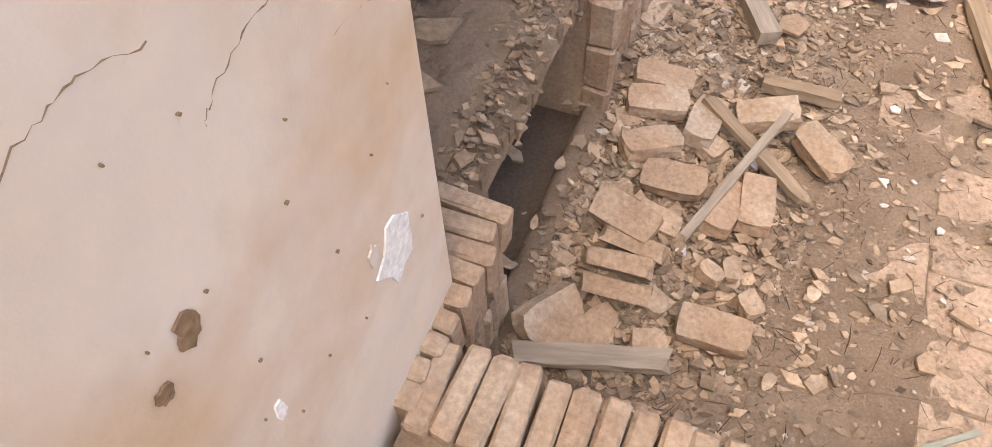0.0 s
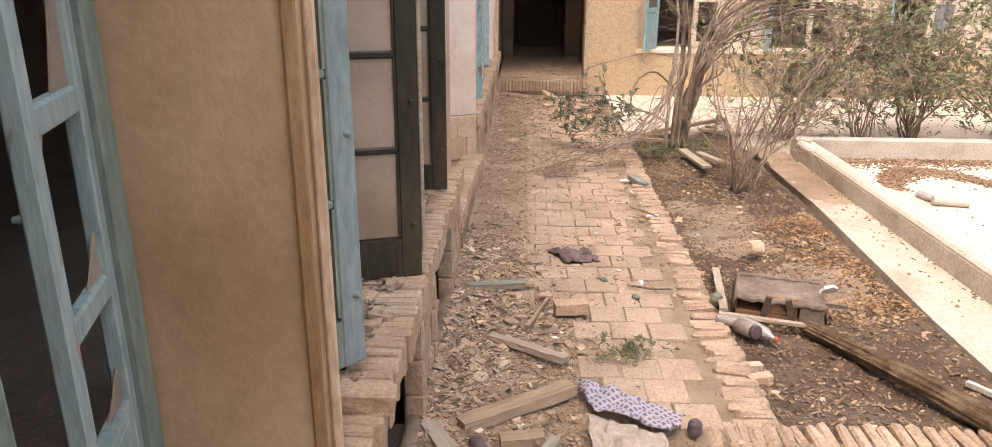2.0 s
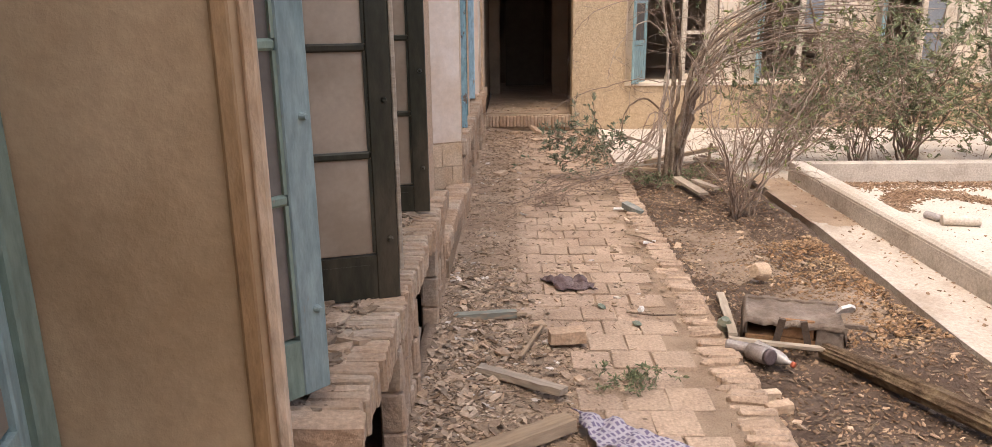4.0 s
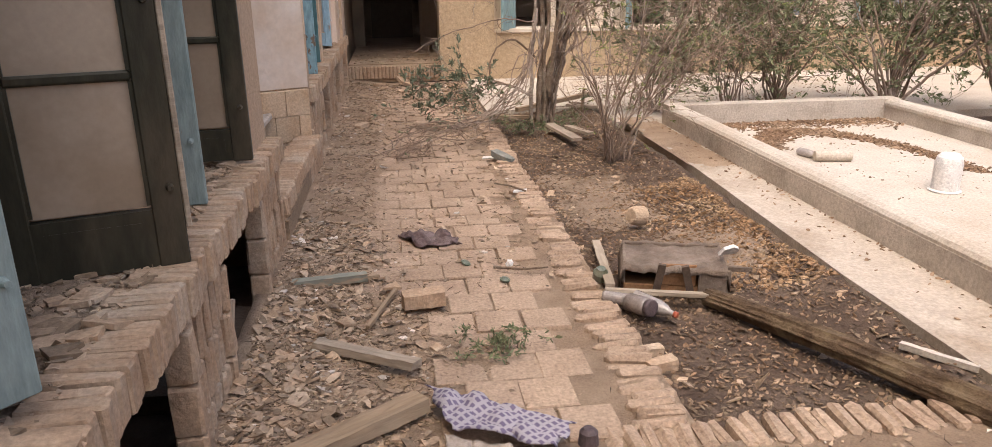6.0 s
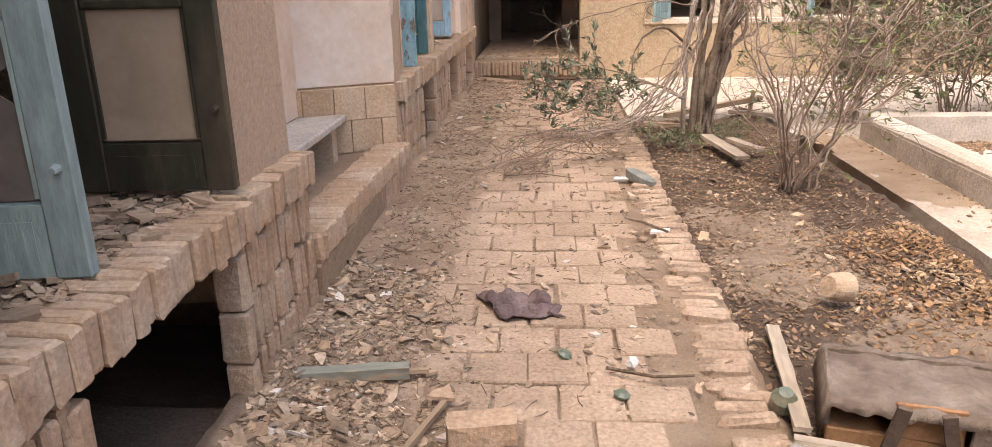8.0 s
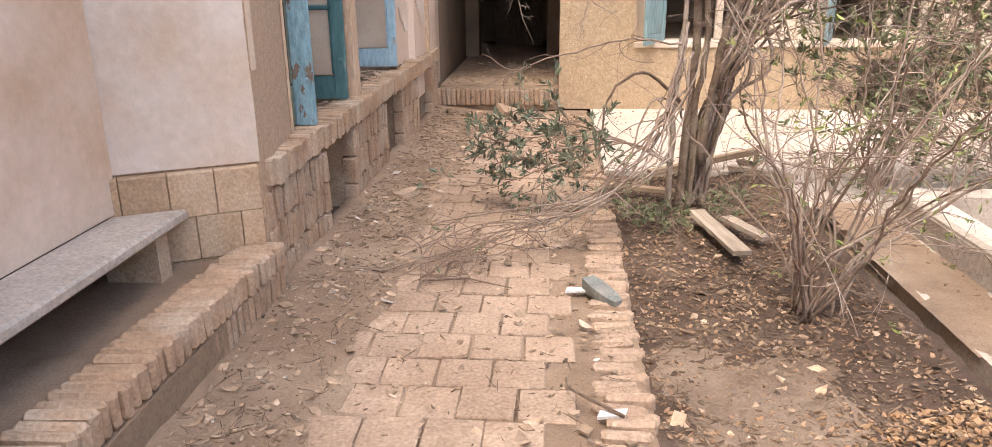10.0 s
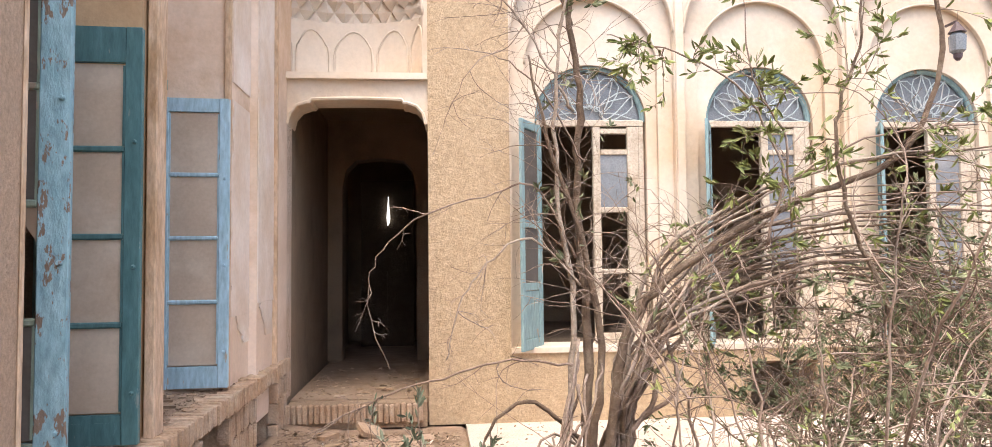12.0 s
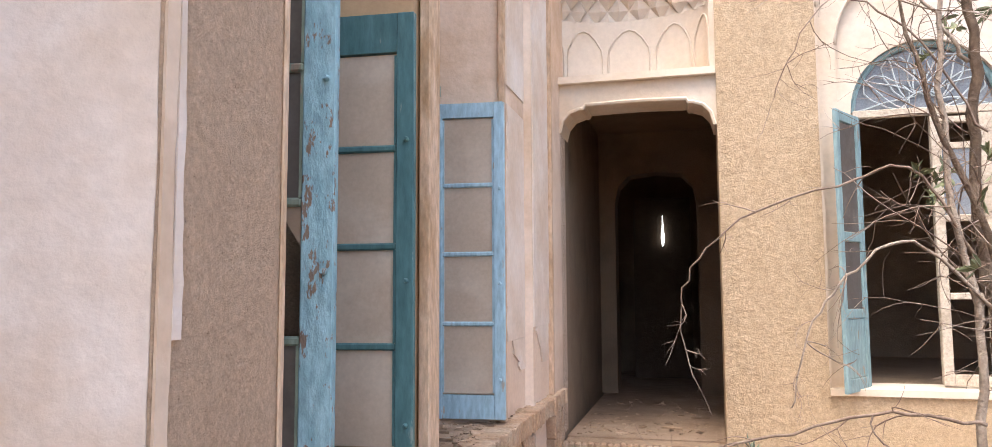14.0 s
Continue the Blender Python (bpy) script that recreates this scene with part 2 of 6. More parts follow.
# ---- ground ----
def relief(x0, x1, y0, y1, step, height, name, mat, label):
    nx, ny = int((x1 - x0) / step), int((y1 - y0) / step)
    verts, faces = [], []
    for j in range(ny + 1):
        for i in range(nx + 1):
            x, y = x0 + (x1 - x0) * i / nx, y0 + (y1 - y0) * j / ny
            edge = min(i, nx - i, j, ny - j) > 0
            z = height(x, y) if edge else -0.06
            verts.append((x, y, z))
    for j in range(ny):
        for i in range(nx):
            a = j * (nx + 1) + i
            faces.append((a, a + 1, a + nx + 2, a + nx + 1))
    ob = soup(name, verts, faces, mat, smooth=True)
    return tagged(ob, label, kind="structure")


def bumpy(x, y, s, k=0):
    return noise.fractal(Vector((x * s, y * s, 3.1 + k)), 1.0, 2.0, 4)


def dirt_height(x, y):
    wall = max(0.0, 0.62 - (x - PX)) / 0.62
    edge = 0.75 - 0.5 * min(1.0, max(0.0, (y - 4.6) / 0.8))
    cover = -0.009 * min(1.0, max(0.0, (x - edge) / 0.15 + 0.5 * bumpy(x, y, 3, 7)))
    return -0.008 + cover + 0.075 * wall + 0.016 * bumpy(x, y, 2.2) + 0.008 * bumpy(x, y, 9, 5)


def soil_height(x, y):
    return -0.045 + 0.03 * bumpy(x, y, 1.6, 9) + 0.02 * bumpy(x, y, 7, 2) + 0.065 * max(0, 1 - abs(x - 2.74) / 0.35)


g = bmesh.new()
box(g, -120, 120, -120, 120, -0.6, -0.09)
ground = tagged(part("ground", g, SOIL), "dry brown earth reaching to the horizon", kind="structure")
relief(PX - 0.1, 1.5, -2.0, FY, 0.045, dirt_height, "courtyard_dirt", DIRT, "dusty trodden earth over a brick path along the house")
relief(1.4, 2.9, 3.45, 11.2, 0.045, soil_height, "garden_bed", SOIL, "dry garden bed of dark crumbly soil")

structure("terrace", lambda b: (box(b, 1.5, 12.0, 10.75, FY, -0.3, 0.0), box(b, 2.9, 12, 9.7, 10.752, -0.3, 0.004)), CONCRETE, "pale cement terrace before the far front")


# ---- house fronts: piers, walls, rooms ----
def left_piers():
    spans = [("wall_pier_1", [(PX - 0.7, -2.5), (-0.405, -2.5), (-0.405, 0.73), (PX - 0.7, 0.73)], AGED, "tall pier of smooth cracked whitish plaster"),
             ("wall_pier_2", [(-0.98, 2.05), (-0.462, 2.095), (-0.44, 2.14), (-0.44, 2.20), (-0.98, 2.44)], TAN, "splayed window pier of smooth tan plaster with a wooden edge"),
             ("wall_pier_3", [(-0.98, 3.72), (-0.60, 3.86), (-0.60, 4.05), (-0.98, 4.28)], STUCCO, "narrow pier between two window doors"),
             ("wall_pier_4", [(-0.98, 5.19), (-0.445, 5.27), (-0.445, 5.82), (-0.98, 5.82)], STUCCO, "pier of rough straw stucco with pitted face"),
             ("wall_pier_5", [(-1.05, 7.62), (-0.40, 7.95), (-0.40, 8.12), (-0.48, 8.66), (-0.98, 8.80)], STUCCO, "splayed pier of bare straw stucco under peeling plaster"),
             ("wall_pier_6", [(-0.98, 9.9), (-0.52, 10.02), (-0.52, 10.2), (-0.98, 10.35)], TAN, "slim pier of tan plaster with a wooden edge"),
             ("wall_pier_7", [(-0.98, 11.63), (-0.50, 11.80), (-0.50, 12.55), (-0.44, 12.6), (-0.44, 13.3), (-0.40, 13.34), (-0.40, FY + 0.3), (-0.98, FY + 0.3)], ROSE, "plastered corner pier with shallow pilasters and peeling paint")]
    for name, pts, mat, label in spans:
        structure(name, lambda b, p=pts: prism(b, p, 0.30, TOP), mat, label)


left_piers()


def spandrels(b):
    for y0, y1, x in ((0.73, 2.05, -0.60), (2.44, 3.72, -0.62), (4.28, 5.19, -0.62), (8.80, 9.9, -0.53), (10.35, 11.62, -0.54)):
        box(b, -1.15, -0.975, y0, y1, 3.19, TOP)
        box(b, -0.974, x, y0, y1, 4.75, TOP)
    box(b, -1.25, -0.98, 5.82, 7.62, 0.58, TOP)


structure("wall_left_upper", spandrels, ROSE, "plain tan plaster wall over the window doors")
structure("wall_room_left", lambda b: (box(b, -4.2, -4.0, -2.5, FY + 6, -0.3, TOP), box(b, -4.2, -0.98, -2.7, -2.5, -0.3, TOP), box(b, -4.0, -0.985, 5.7, 5.818, 0.3, TOP), box(b, -4.0, -0.985, 10.0, 10.1, 0.3, TOP), box(b, -4.0, -0.8, FY + 0.8, FY + 1.0, -0.3, TOP)), ROOMSHADE, "inner walls of the empty rooms, shade put into their colour")
structure("floor_room_left", lambda b: box(b, -4.0, -1.0, -2.5, FY + 6, 0.5, 0.695), ROOMSHADE, "dusty floor of the empty rooms, its colour darkened for shade")
structure("ceiling_left", lambda b: box(b, -4.2, -0.3, -2.7, FY + 6.2, TOP, TOP + 0.4), TAN, "flat roof of the house")


def ledge_core(b):
    for y0, y1 in SOLID:
        box(b, -0.47, PX - 0.055, y0 + 0.03, y1 - 0.03, -0.2, 0.60)
    box(b, -0.99, -0.56, -2.5, 0.95, 0.602, 0.70)
    box(b, -0.99, -0.56, 0.95, 1.97, 0.62, 0.715)
    box(b, -0.99, -0.56, 1.97, 5.85, 0.602, 0.70)
    box(b, -0.99, -0.56, 7.98, FY, 0.602, 0.70)


structure("plinth_core", ledge_core, MORTAR, "mortar core of the brick plinth")
structure("vent_back", lambda b: [box(b, -0.97, -0.93, y0 - 0.3, y1 - 0.002, -0.2, 0.6) for y0, y1, _ in VENTS[3:]], BRICKS, "brown brick backs of the cellar vents")
structure("vent_jamb", lambda b: [box(b, -0.95, PX - 0.075, y1, y1 + 0.028, -0.2, 0.6) for _, y1, _ in VENTS[:1] + VENTS[3:]], BRICKS, "brown inner jambs of the cellar vents")
# floor colour is darkened to give the vents their shade
structure("vent_floor", lambda b: [box(b, -0.938, PX - 0.06, y0 + 0.002, y1 - 0.002, -0.15, 0.0) for y0, y1, _ in VENTS], SHADEBROWN, "earth floor of the cellar vents, shade put into its dark colour")


# ---- far front ----
DOOR_X0, DOOR_X1 = -0.40, 1.09
BAYS = [2.95, 4.93, 6.97, 9.0]


def arc(cx, cz, r, a0, a1, n):
    return [(cx + r * math.cos(radians(a0 + (a1 - a0) * i / n)), cz + r * math.sin(radians(a0 + (a1 - a0) * i / n))) for i in range(n + 1)]


def door_head():
    """Outline of the doorway's foiled head, from the left jamb to the right one."""
    x0, x1 = DOOR_X0, DOOR_X1
    left = [(x0, 3.24), (x0 + 0.03, 3.36), (x0 + 0.10, 3.44), (x0 + 0.20, 3.475), (x0 + 0.24, 3.475), (x0 + 0.26, 3.51), (x0 + 0.62, 3.52)]
    return left + [(x0 + x1 - x, z) for x, z in reversed(left)]


def far_wall(b):
    # doorway wall with its foiled head
    upright(b, [(DOOR_X0 - 0.12, 3.24)] + door_head() + [(DOOR_X1 + 0.02, 3.24), (DOOR_X1 + 0.02, 3.72), (DOOR_X0 - 0.12, 3.72)], FY, FY + 0.5)
    # wall over the niche
    n = arc(0.27, 4.46, 0.79, 180, 0, 20)
    upright(b, [(-0.6, 4.46)] + n + [(1.11, 4.46), (1.11, TOP + 0.3), (-0.6, TOP + 0.3)], FY, FY + 0.42)
    for x0, x1 in ((-0.6, -0.52), (1.06, 1.11)):
        box(b, x0, x1, FY, FY + 0.42, 3.72, 4.46)


structure("wall_far_portal", far_wall, GYPSUM, "cream plaster portal wall with a foiled arch")
structure("wall_far_pier", lambda b: box(b, 1.11, 2.0, FY - 0.03, FY + 0.5, 0.0, TOP - 0.02), OCHRE, "broad pier of rough ochre straw stucco")


def bay_wall(b):
    lo = 0.80
    for i, c in enumerate(BAYS):
        # outer recessed arch
        x0, x1 = (2.0 if i == 0 else (BAYS[i - 1] + c) / 2), (c + BAYS[i + 1]) / 2 if i < 3 else 12.2
        r = 0.93
        upright(b, [(x0, 4.3)] + [(x0 + 0.001, 4.3)] + arc(c, 4.3, r, 180, 0, 24) + [(x1 - 0.001, 4.3), (x1, 4.3), (x1, TOP - 0.02), (x0, TOP - 0.02)], FY, FY + 0.1)
        box(b, x0, c - r, FY, FY + 0.1, lo, 4.3)
        box(b, c + r, x1, FY, FY + 0.1, lo, 4.3)


def bay_inner(b, only):
    for i, c in enumerate(BAYS):
        if i != only:
            continue
        x0, x1 = (2.0 if i == 0 else (BAYS[i - 1] + c) / 2), (c + BAYS[i + 1]) / 2 if i < 3 else 12.2
        for r, spring, y0, y1 in ((0.76, 3.95, FY + 0.1, FY + 0.16), (0.64, 3.32, FY + 0.161, FY + 0.5)):
            upright(b, [(x0, 0.8), (c - r, 0.8)] + arc(c, spring, r, 180, 0, 24) + [(c + r, 0.8), (x1, 0.8), (x1, TOP - 0.02), (x0, TOP - 0.02)], y0, y1)


structure("wall_far_bays", bay_wall, GYPSUM, "cream plaster front with arched window bays")
for k in range(4):
    structure("wall_far_recess", lambda b, k=k: bay_inner(b, k), GYPSUM, "cream plaster recess round an arched window")


def dado(b):
    box(b, 2.0, 4.66, FY - 0.02, FY + 0.5, 0.0, 0.74)
    box(b, 4.66, 5.45, FY - 0.02, FY + 0.5, 0.60, 0.74)
    box(b, 5.45, 12.2, FY - 0.02, FY + 0.5, 0.0, 0.74)
    box(b, 4.3, 5.9, FY + 1.2, FY + 1.3, -0.2, 0.74)


structure("wall_far_dado", dado, OCHRE, "ochre stucco base of the far front with a dark vent")
structure("window_sill", lambda b: box(b, 2.0, 12.2, FY - 0.05, FY + 0.5, 0.742, 0.80), GYPSUM, "cream plaster sill under the arched windows")
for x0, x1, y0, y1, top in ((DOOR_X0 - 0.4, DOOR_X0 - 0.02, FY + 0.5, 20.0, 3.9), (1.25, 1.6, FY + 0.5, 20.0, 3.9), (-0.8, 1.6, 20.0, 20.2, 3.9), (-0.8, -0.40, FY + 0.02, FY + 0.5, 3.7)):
    structure("wall_passage", lambda b, q=(x0, x1, y0, y1, top): box(b, q[0], q[1], q[2], q[3], 0.2, q[4]), ROOMSHADE, "wall of the vaulted passage, shade put into its colour")
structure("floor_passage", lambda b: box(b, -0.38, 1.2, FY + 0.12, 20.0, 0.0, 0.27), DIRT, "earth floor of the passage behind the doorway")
structure("ceiling_passage", lambda b: box(b, -0.8, 1.6, FY + 0.5, 20.2, 3.9, 4.1), ROOMSHADE, "ceiling of the passage, its colour darkened for shade")


def inner_arch(b):
    y0, y1 = 17.2, 17.6
    x0, x1 = -0.2, 0.92
    head = [(x0, 2.9), (x0 + 0.05, 3.14), (x0 + 0.2, 3.3), (0.36, 3.34), (x1 - 0.2, 3.3), (x1 - 0.05, 3.14), (x1, 2.9)]
    upright(b, [(-0.42, 2.9)] + head + [(1.25, 2.9), (1.25, 3.9), (-0.42, 3.9)], y0, y1)
    box(b, -0.42, x0, y0, y1, 0.27, 2.9)
    box(b, x1, 1.25, y0, y1, 0.27, 2.9)


structure("wall_inner_arch", inner_arch, ROOMSHADE, "inner arch at the end of the passage, its colour darkened for shade")
structure("wall_room_far", lambda b: (box(b, 1.6, 12.2, 18.0, 18.2, 0.2, TOP), box(b, 12.0, 12.2, 14.3, 18.0, 0.2, TOP)), ROOMSHADE, "back wall of the far rooms, shade put into its colour")
structure("floor_room_far", lambda b: box(b, 1.6, 12.0, FY + 0.5, 18.0, 0.5, 0.75), ROOMSHADE, "dusty floor of the far rooms, its colour darkened for shade")
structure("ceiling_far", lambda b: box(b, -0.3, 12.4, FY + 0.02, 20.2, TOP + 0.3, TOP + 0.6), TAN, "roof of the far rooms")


def eaves(b):
    box(b, -0.3, 12.2, FY - 0.06, FY + 0.1, TOP - 0.018, TOP + 0.045)
    box(b, -0.3, 12.2, FY - 0.12, FY + 0.1, TOP + 0.05, TOP + 0.085)
    box(b, -0.3, 12.2, FY - 0.09, FY + 0.1, TOP + 0.09, TOP + 0.36)
    box(b, -0.3, 12.2, FY - 0.32, FY + 0.1, TOP + 0.365, TOP + 0.45)


structure("cornice_far", eaves, GYPSUM, "moulded cream plaster cornice under the eaves")
structure("portal_ledge", lambda b: (box(b, -0.54, 1.105, FY - 0.07, FY + 0.38, 3.722, 3.76), box(b, -0.53, 1.10, FY - 0.04, FY + 0.38, 3.762, 3.80)), GYPSUM, "moulded plaster ledge over the doorway")

# walls that close the court
structure("wall_right", lambda b: box(b, 12.0, 12.4, -6, FY, -0.1, 4.2), OCHRE, "plain court wall of ochre stucco")
structure("wall_back", lambda b: box(b, -1.0, 12.0, -6.2, -6.0, -0.1, 4.2), OCHRE, "plain court wall of ochre stucco")


# ---- platform, kerb, pool ----
structure("entrance_platform", lambda b: (box(b, PX, 1.2, -2.6, 0.42, -0.1, 0.69),), MORTAR, "raised brick platform before the entrance")


def kerb_walk(b):
    pts = [(2.79, 3.0), (2.80, 4.8), (2.90, 7.0), (2.985, 9.2), (3.02, 9.75), (3.40, 9.75), (3.36, 7.0), (3.33, 3.0)]
    prism(b, pts, -0.15, 0.05)


structure("kerb_walk", kerb_walk, KERB, "pale cement walk along the pool")


def pool_rim(b):
    # stepped rim: outer wall and a rounded coping
    for x0, x1, z1 in ((3.31, 3.50, 0.215), (5.86, 6.05, 0.215)):
        box(b, x0, x1, -1.0, 9.098, -0.2, z1)
    box(b, 3.31, 6.05, 9.10, 9.30, -0.2, 0.275)


def pool_coping(b):
    for x in (3.412, 5.945):
        v = bmesh.ops.create_cone(b, segments=14, radius1=0.10, radius2=0.10, depth=10.2, cap_ends=True)["verts"]
        bmesh.ops.transform(b, matrix=pose(x, 4.02, 0.222, 90, 0, 0) @ Matrix.Diagonal((1, 0.62, 1, 1)), verts=v)


structure("pool_rim", pool_rim, RIM, "low cement wall round the dry pool")
structure("pool_coping", pool_coping, CONCRETE, "rounded pale coping of the pool wall")
structure("pool_floor", lambda b: box(b, 3.50, 5.86, -1.0, 9.1, -0.2, 0.06), CONCRETE, "pale cement floor of the dry pool")


# ---- plinth details ----
def lumpy(name, x0, x1, y0, y1, step, height, low, mat, label):
    nx, ny = max(2, int((x1 - x0) / step)), max(2, int((y1 - y0) / step))
    verts, faces = [], []
    for j in range(ny + 1):
        for i in range(nx + 1):
            x, y = x0 + (x1 - x0) * i / nx, y0 + (y1 - y0) * j / ny
            rim = i in (0, nx) or j in (0, ny)
            verts.append((x, y, low if rim else height(x, y)))
    for j in range(ny):
        for i in range(nx):
            a = j * (nx + 1) + i
            faces.append((a, a + 1, a + nx + 2, a + nx + 1))
    return tagged(soup(name, verts, faces, mat), label, kind="structure")


def broken_edge(b):
    """Ragged underside arch where the coping has fallen."""
    rng = random.Random(4)
    n = 26
    for i in range(n):
        y = 0.99 + i * 0.98 / n
        t = (i + 0.5) / n
        sag = 0.10 * abs(2 * t - 1) ** 2.2
        out = -0.475 + 0.05 * noise.noise(Vector((y * 4, 0, 0))) + rng.uniform(-0.012, 0.012)
        box(b, -0.93, out, y, y + 0.98 / n - 0.001, 0.60 - sag + rng.uniform(-0.008, 0.008), 0.665 + rng.uniform(-0.02, 0.015))


structure("broken_ledge", broken_edge, MORTAR, "broken ledge edge over a cellar vent")
lumpy("ledge_rubble", -0.94, -0.47, 0.96, 1.99, 0.025, lambda x, y: 0.735 - 0.05 * max(0, (x + 0.68) / 0.2) + 0.02 * bumpy(x, y, 6) + 0.015 * bumpy(x, y, 22), 0.6, DIRT, "crumbled earth and mortar on the broken ledge")
for yy0, yy1 in ((2.0, 5.84), (8.0, FY)):
    lumpy("ledge_dust", -0.97, -0.545, yy0, yy1, 0.05, lambda x, y: 0.735 + 0.008 * bumpy(x, y, 5) + 0.006 * bumpy(x, y, 17), 0.69, DIRT, "dusty earth on the window ledge")


# ---- window doors ----
def door_leaf(label, w, h, frame_mat, pane_mat, panes, m, stile=0.085, bottom=0.2, broken=(), inner=None, deep=0.045, top=0.11, jagged=(), half_rail=0.017, levels=None):
    """A glazed leaf; its hinge stands at the origin, it reaches along x."""
    ob = tagged(empty("door_leaf", m), label, "door", "window doors of the house")
    inner = inner or frame_mat
    for x0 in (0.0, w - stile):
        b = bmesh.new()
        box(b, x0, x0 + stile, -deep / 2, deep / 2, 0, h)
        bevelled(b, 0.005)
        free_stile = part("stile", b, frame_mat, ob)
    zs = levels or [bottom + (h - top - bottom) * i / panes for i in range(panes + 1)]
    b = bmesh.new()
    box(b, stile, w - stile, -deep * 0.44, deep * 0.44, 0.004, bottom)
    box(b, stile + 0.03, w - stile - 0.03, -deep * 0.47, deep * 0.47, 0.04, bottom - 0.04)
    part("bottom_panel", b, inner, ob)
    b = bmesh.new()
    box(b, stile, w - stile, -deep * 0.45, deep * 0.45, h - top, h - 0.003)
    part("top_rail", b, inner, ob)
    for i in range(1, panes):
        b = bmesh.new()
        box(b, stile, w - stile, -deep * 0.42, deep * 0.42, zs[i] - half_rail, zs[i] + half_rail)
        bevelled(b, 0.008)
        part("rail", b, inner, ob)
    for i in range(panes):
        if i in broken:
            # splinters left in the putty
            xl, xr, zl, zt = stile - 0.004, w - stile + 0.004, zs[i] + 0.01, zs[i + 1] - 0.01
            for tri in ([(xl, zl), (xl + (xr - xl) * 0.45, zl), (xl, zl + (zt - zl) * 0.3)], [(xr, zt), (xr, zt - (zt - zl) * 0.35), (xr - (xr - xl) * 0.3, zt)]):
                b = bmesh.new()
                upright(b, tri, -0.003, 0.003)
                part("glass_splinter", b, PANE, ob)
            continue
        b = bmesh.new()
        if i in jagged:
            xl, xr, zl, zt = stile - 0.004, w - stile + 0.004, zs[i] + 0.01, zs[i + 1] - 0.01
            shape = [(0, 1), (0, 0.68), (0.13, 0.62), (0.42, 0.50), (0.33, 0.30), (0.15, 0.0), (1, 0), (1, 0.50), (0.70, 0.66), (1, 0.76), (1, 1)]
            upright(b, [(xl + (xr - xl) * u, zl + (zt - zl) * v) for u, v in shape], -0.003, 0.003)
        else:
            box(b, stile - 0.004, w - stile + 0.004, -0.003, 0.003, zs[i] + 0.01, zs[i + 1] - 0.01)
        pane = part("pane", b, pane_mat, ob)
        for x0 in (stile, w - stile - 0.012):
            b = bmesh.new()
            box(b, x0, x0 + 0.012, -deep * 0.36, deep * 0.36, zs[i] + 0.017, zs[i + 1] - 0.017)
            part("glazing_bead", b, inner, pane)
    for z in (0.28, h * 0.42, h * 0.72):
        b = bmesh.new()
        v = bmesh.ops.create_cone(b, segments=10, radius1=0.014, radius2=0.008, depth=0.03, cap_ends=True)["verts"]
        bmesh.ops.transform(b, matrix=pose(w - 0.035, -deep / 2 - 0.012, z, 90, 0, 0), verts=v)
        part("stud", b, frame_mat, free_stile)
    return ob


def leaf_between(label, a, b, z0, h, *args, **kw):
    d = Vector((b[0] - a[0], b[1] - a[1]))
    return door_leaf(label, d.length, h, *args, m=pose(a[0], a[1], z0, 0, 0, math.degrees(math.atan2(d.y, d.x))), **kw)


# first opening, with wrecked leaves
leaf_between("open pale green leaf of a wrecked window door, glass gone", (-1.15, 1.08), (-0.885, 1.42), 0.75, 2.35, SAGE, GREYPANE, 4, stile=0.075, broken=(0, 1, 2, 3), inner=WOOD)
leaf_between("half-open pale green door leaf with snapped glazing bars", (-0.97, 1.98), (-0.865, 1.58), 0.75, 2.35, PALEGREEN, GREYPANE, 3, stile=0.06, broken=(0, 1, 2), bottom=0.36, half_rail=0.034, levels=[0.36, 0.70, 1.18, 2.24])
# second opening
leaf_between("open blue-grey window door with dusty grey panes", (-0.80, 2.37), (-0.485, 2.755), 0.80, 2.1, BLUE, GREYPANE, 4, stile=0.10, bottom=0.19, inner=SAGE)
brown_paned = leaf_between("open dark green window door with dusty brown panes", (-0.92, 3.56), (-0.39, 3.735), 0.735, 2.11, GREEN, PANE, 4, stile=0.10, bottom=0.205)
b = bmesh.new()
box(b, 0.559, 0.578, -0.026, 0.026, 0.13, 2.0)
bevelled(b, 0.004)
strip = part("edge_strip", b, GREYWOOD, brown_paned, "pale weathered wooden strip on the free edge")
strip.matrix_parent_inverse = Matrix.Identity(4)
# third opening
leaf_between("open light blue window door with cracked grey glass", (-0.97, 4.34), (-0.475, 4.41), 0.75, 2.1, BLUE, GREYPANE, 4, stile=0.09, bottom=0.19, broken=(2,), inner=PALEGREEN, jagged=(0,))
leaf_between("open dark green window door beside the stucco pier", (-0.93, 5.12), (-0.405, 5.165), 0.765, 2.08, GREEN, PANE, 4, stile=0.10, bottom=0.165)
# fourth opening
leaf_between("open window door with flaking blue paint", (-0.97, 8.82), (-0.395, 8.90), 0.75, 2.36, FLAKE, GREYPANE, 4, stile=0.125, bottom=0.24, broken=(1,), inner=SAGE)
leaf_between("open teal window door with dusty panes", (-0.97, 9.80), (-0.445, 9.84), 0.76, 2.29, TEAL, PALEPANE, 4, stile=0.09, bottom=0.165, top=0.2)
# fifth opening
leaf_between("open light blue window door with dusty panes", (-0.985, 11.64), (-0.45, 11.69), 0.77, 2.28, SKYBLUE, PALEPANE, 4, stile=0.08, bottom=0.17)


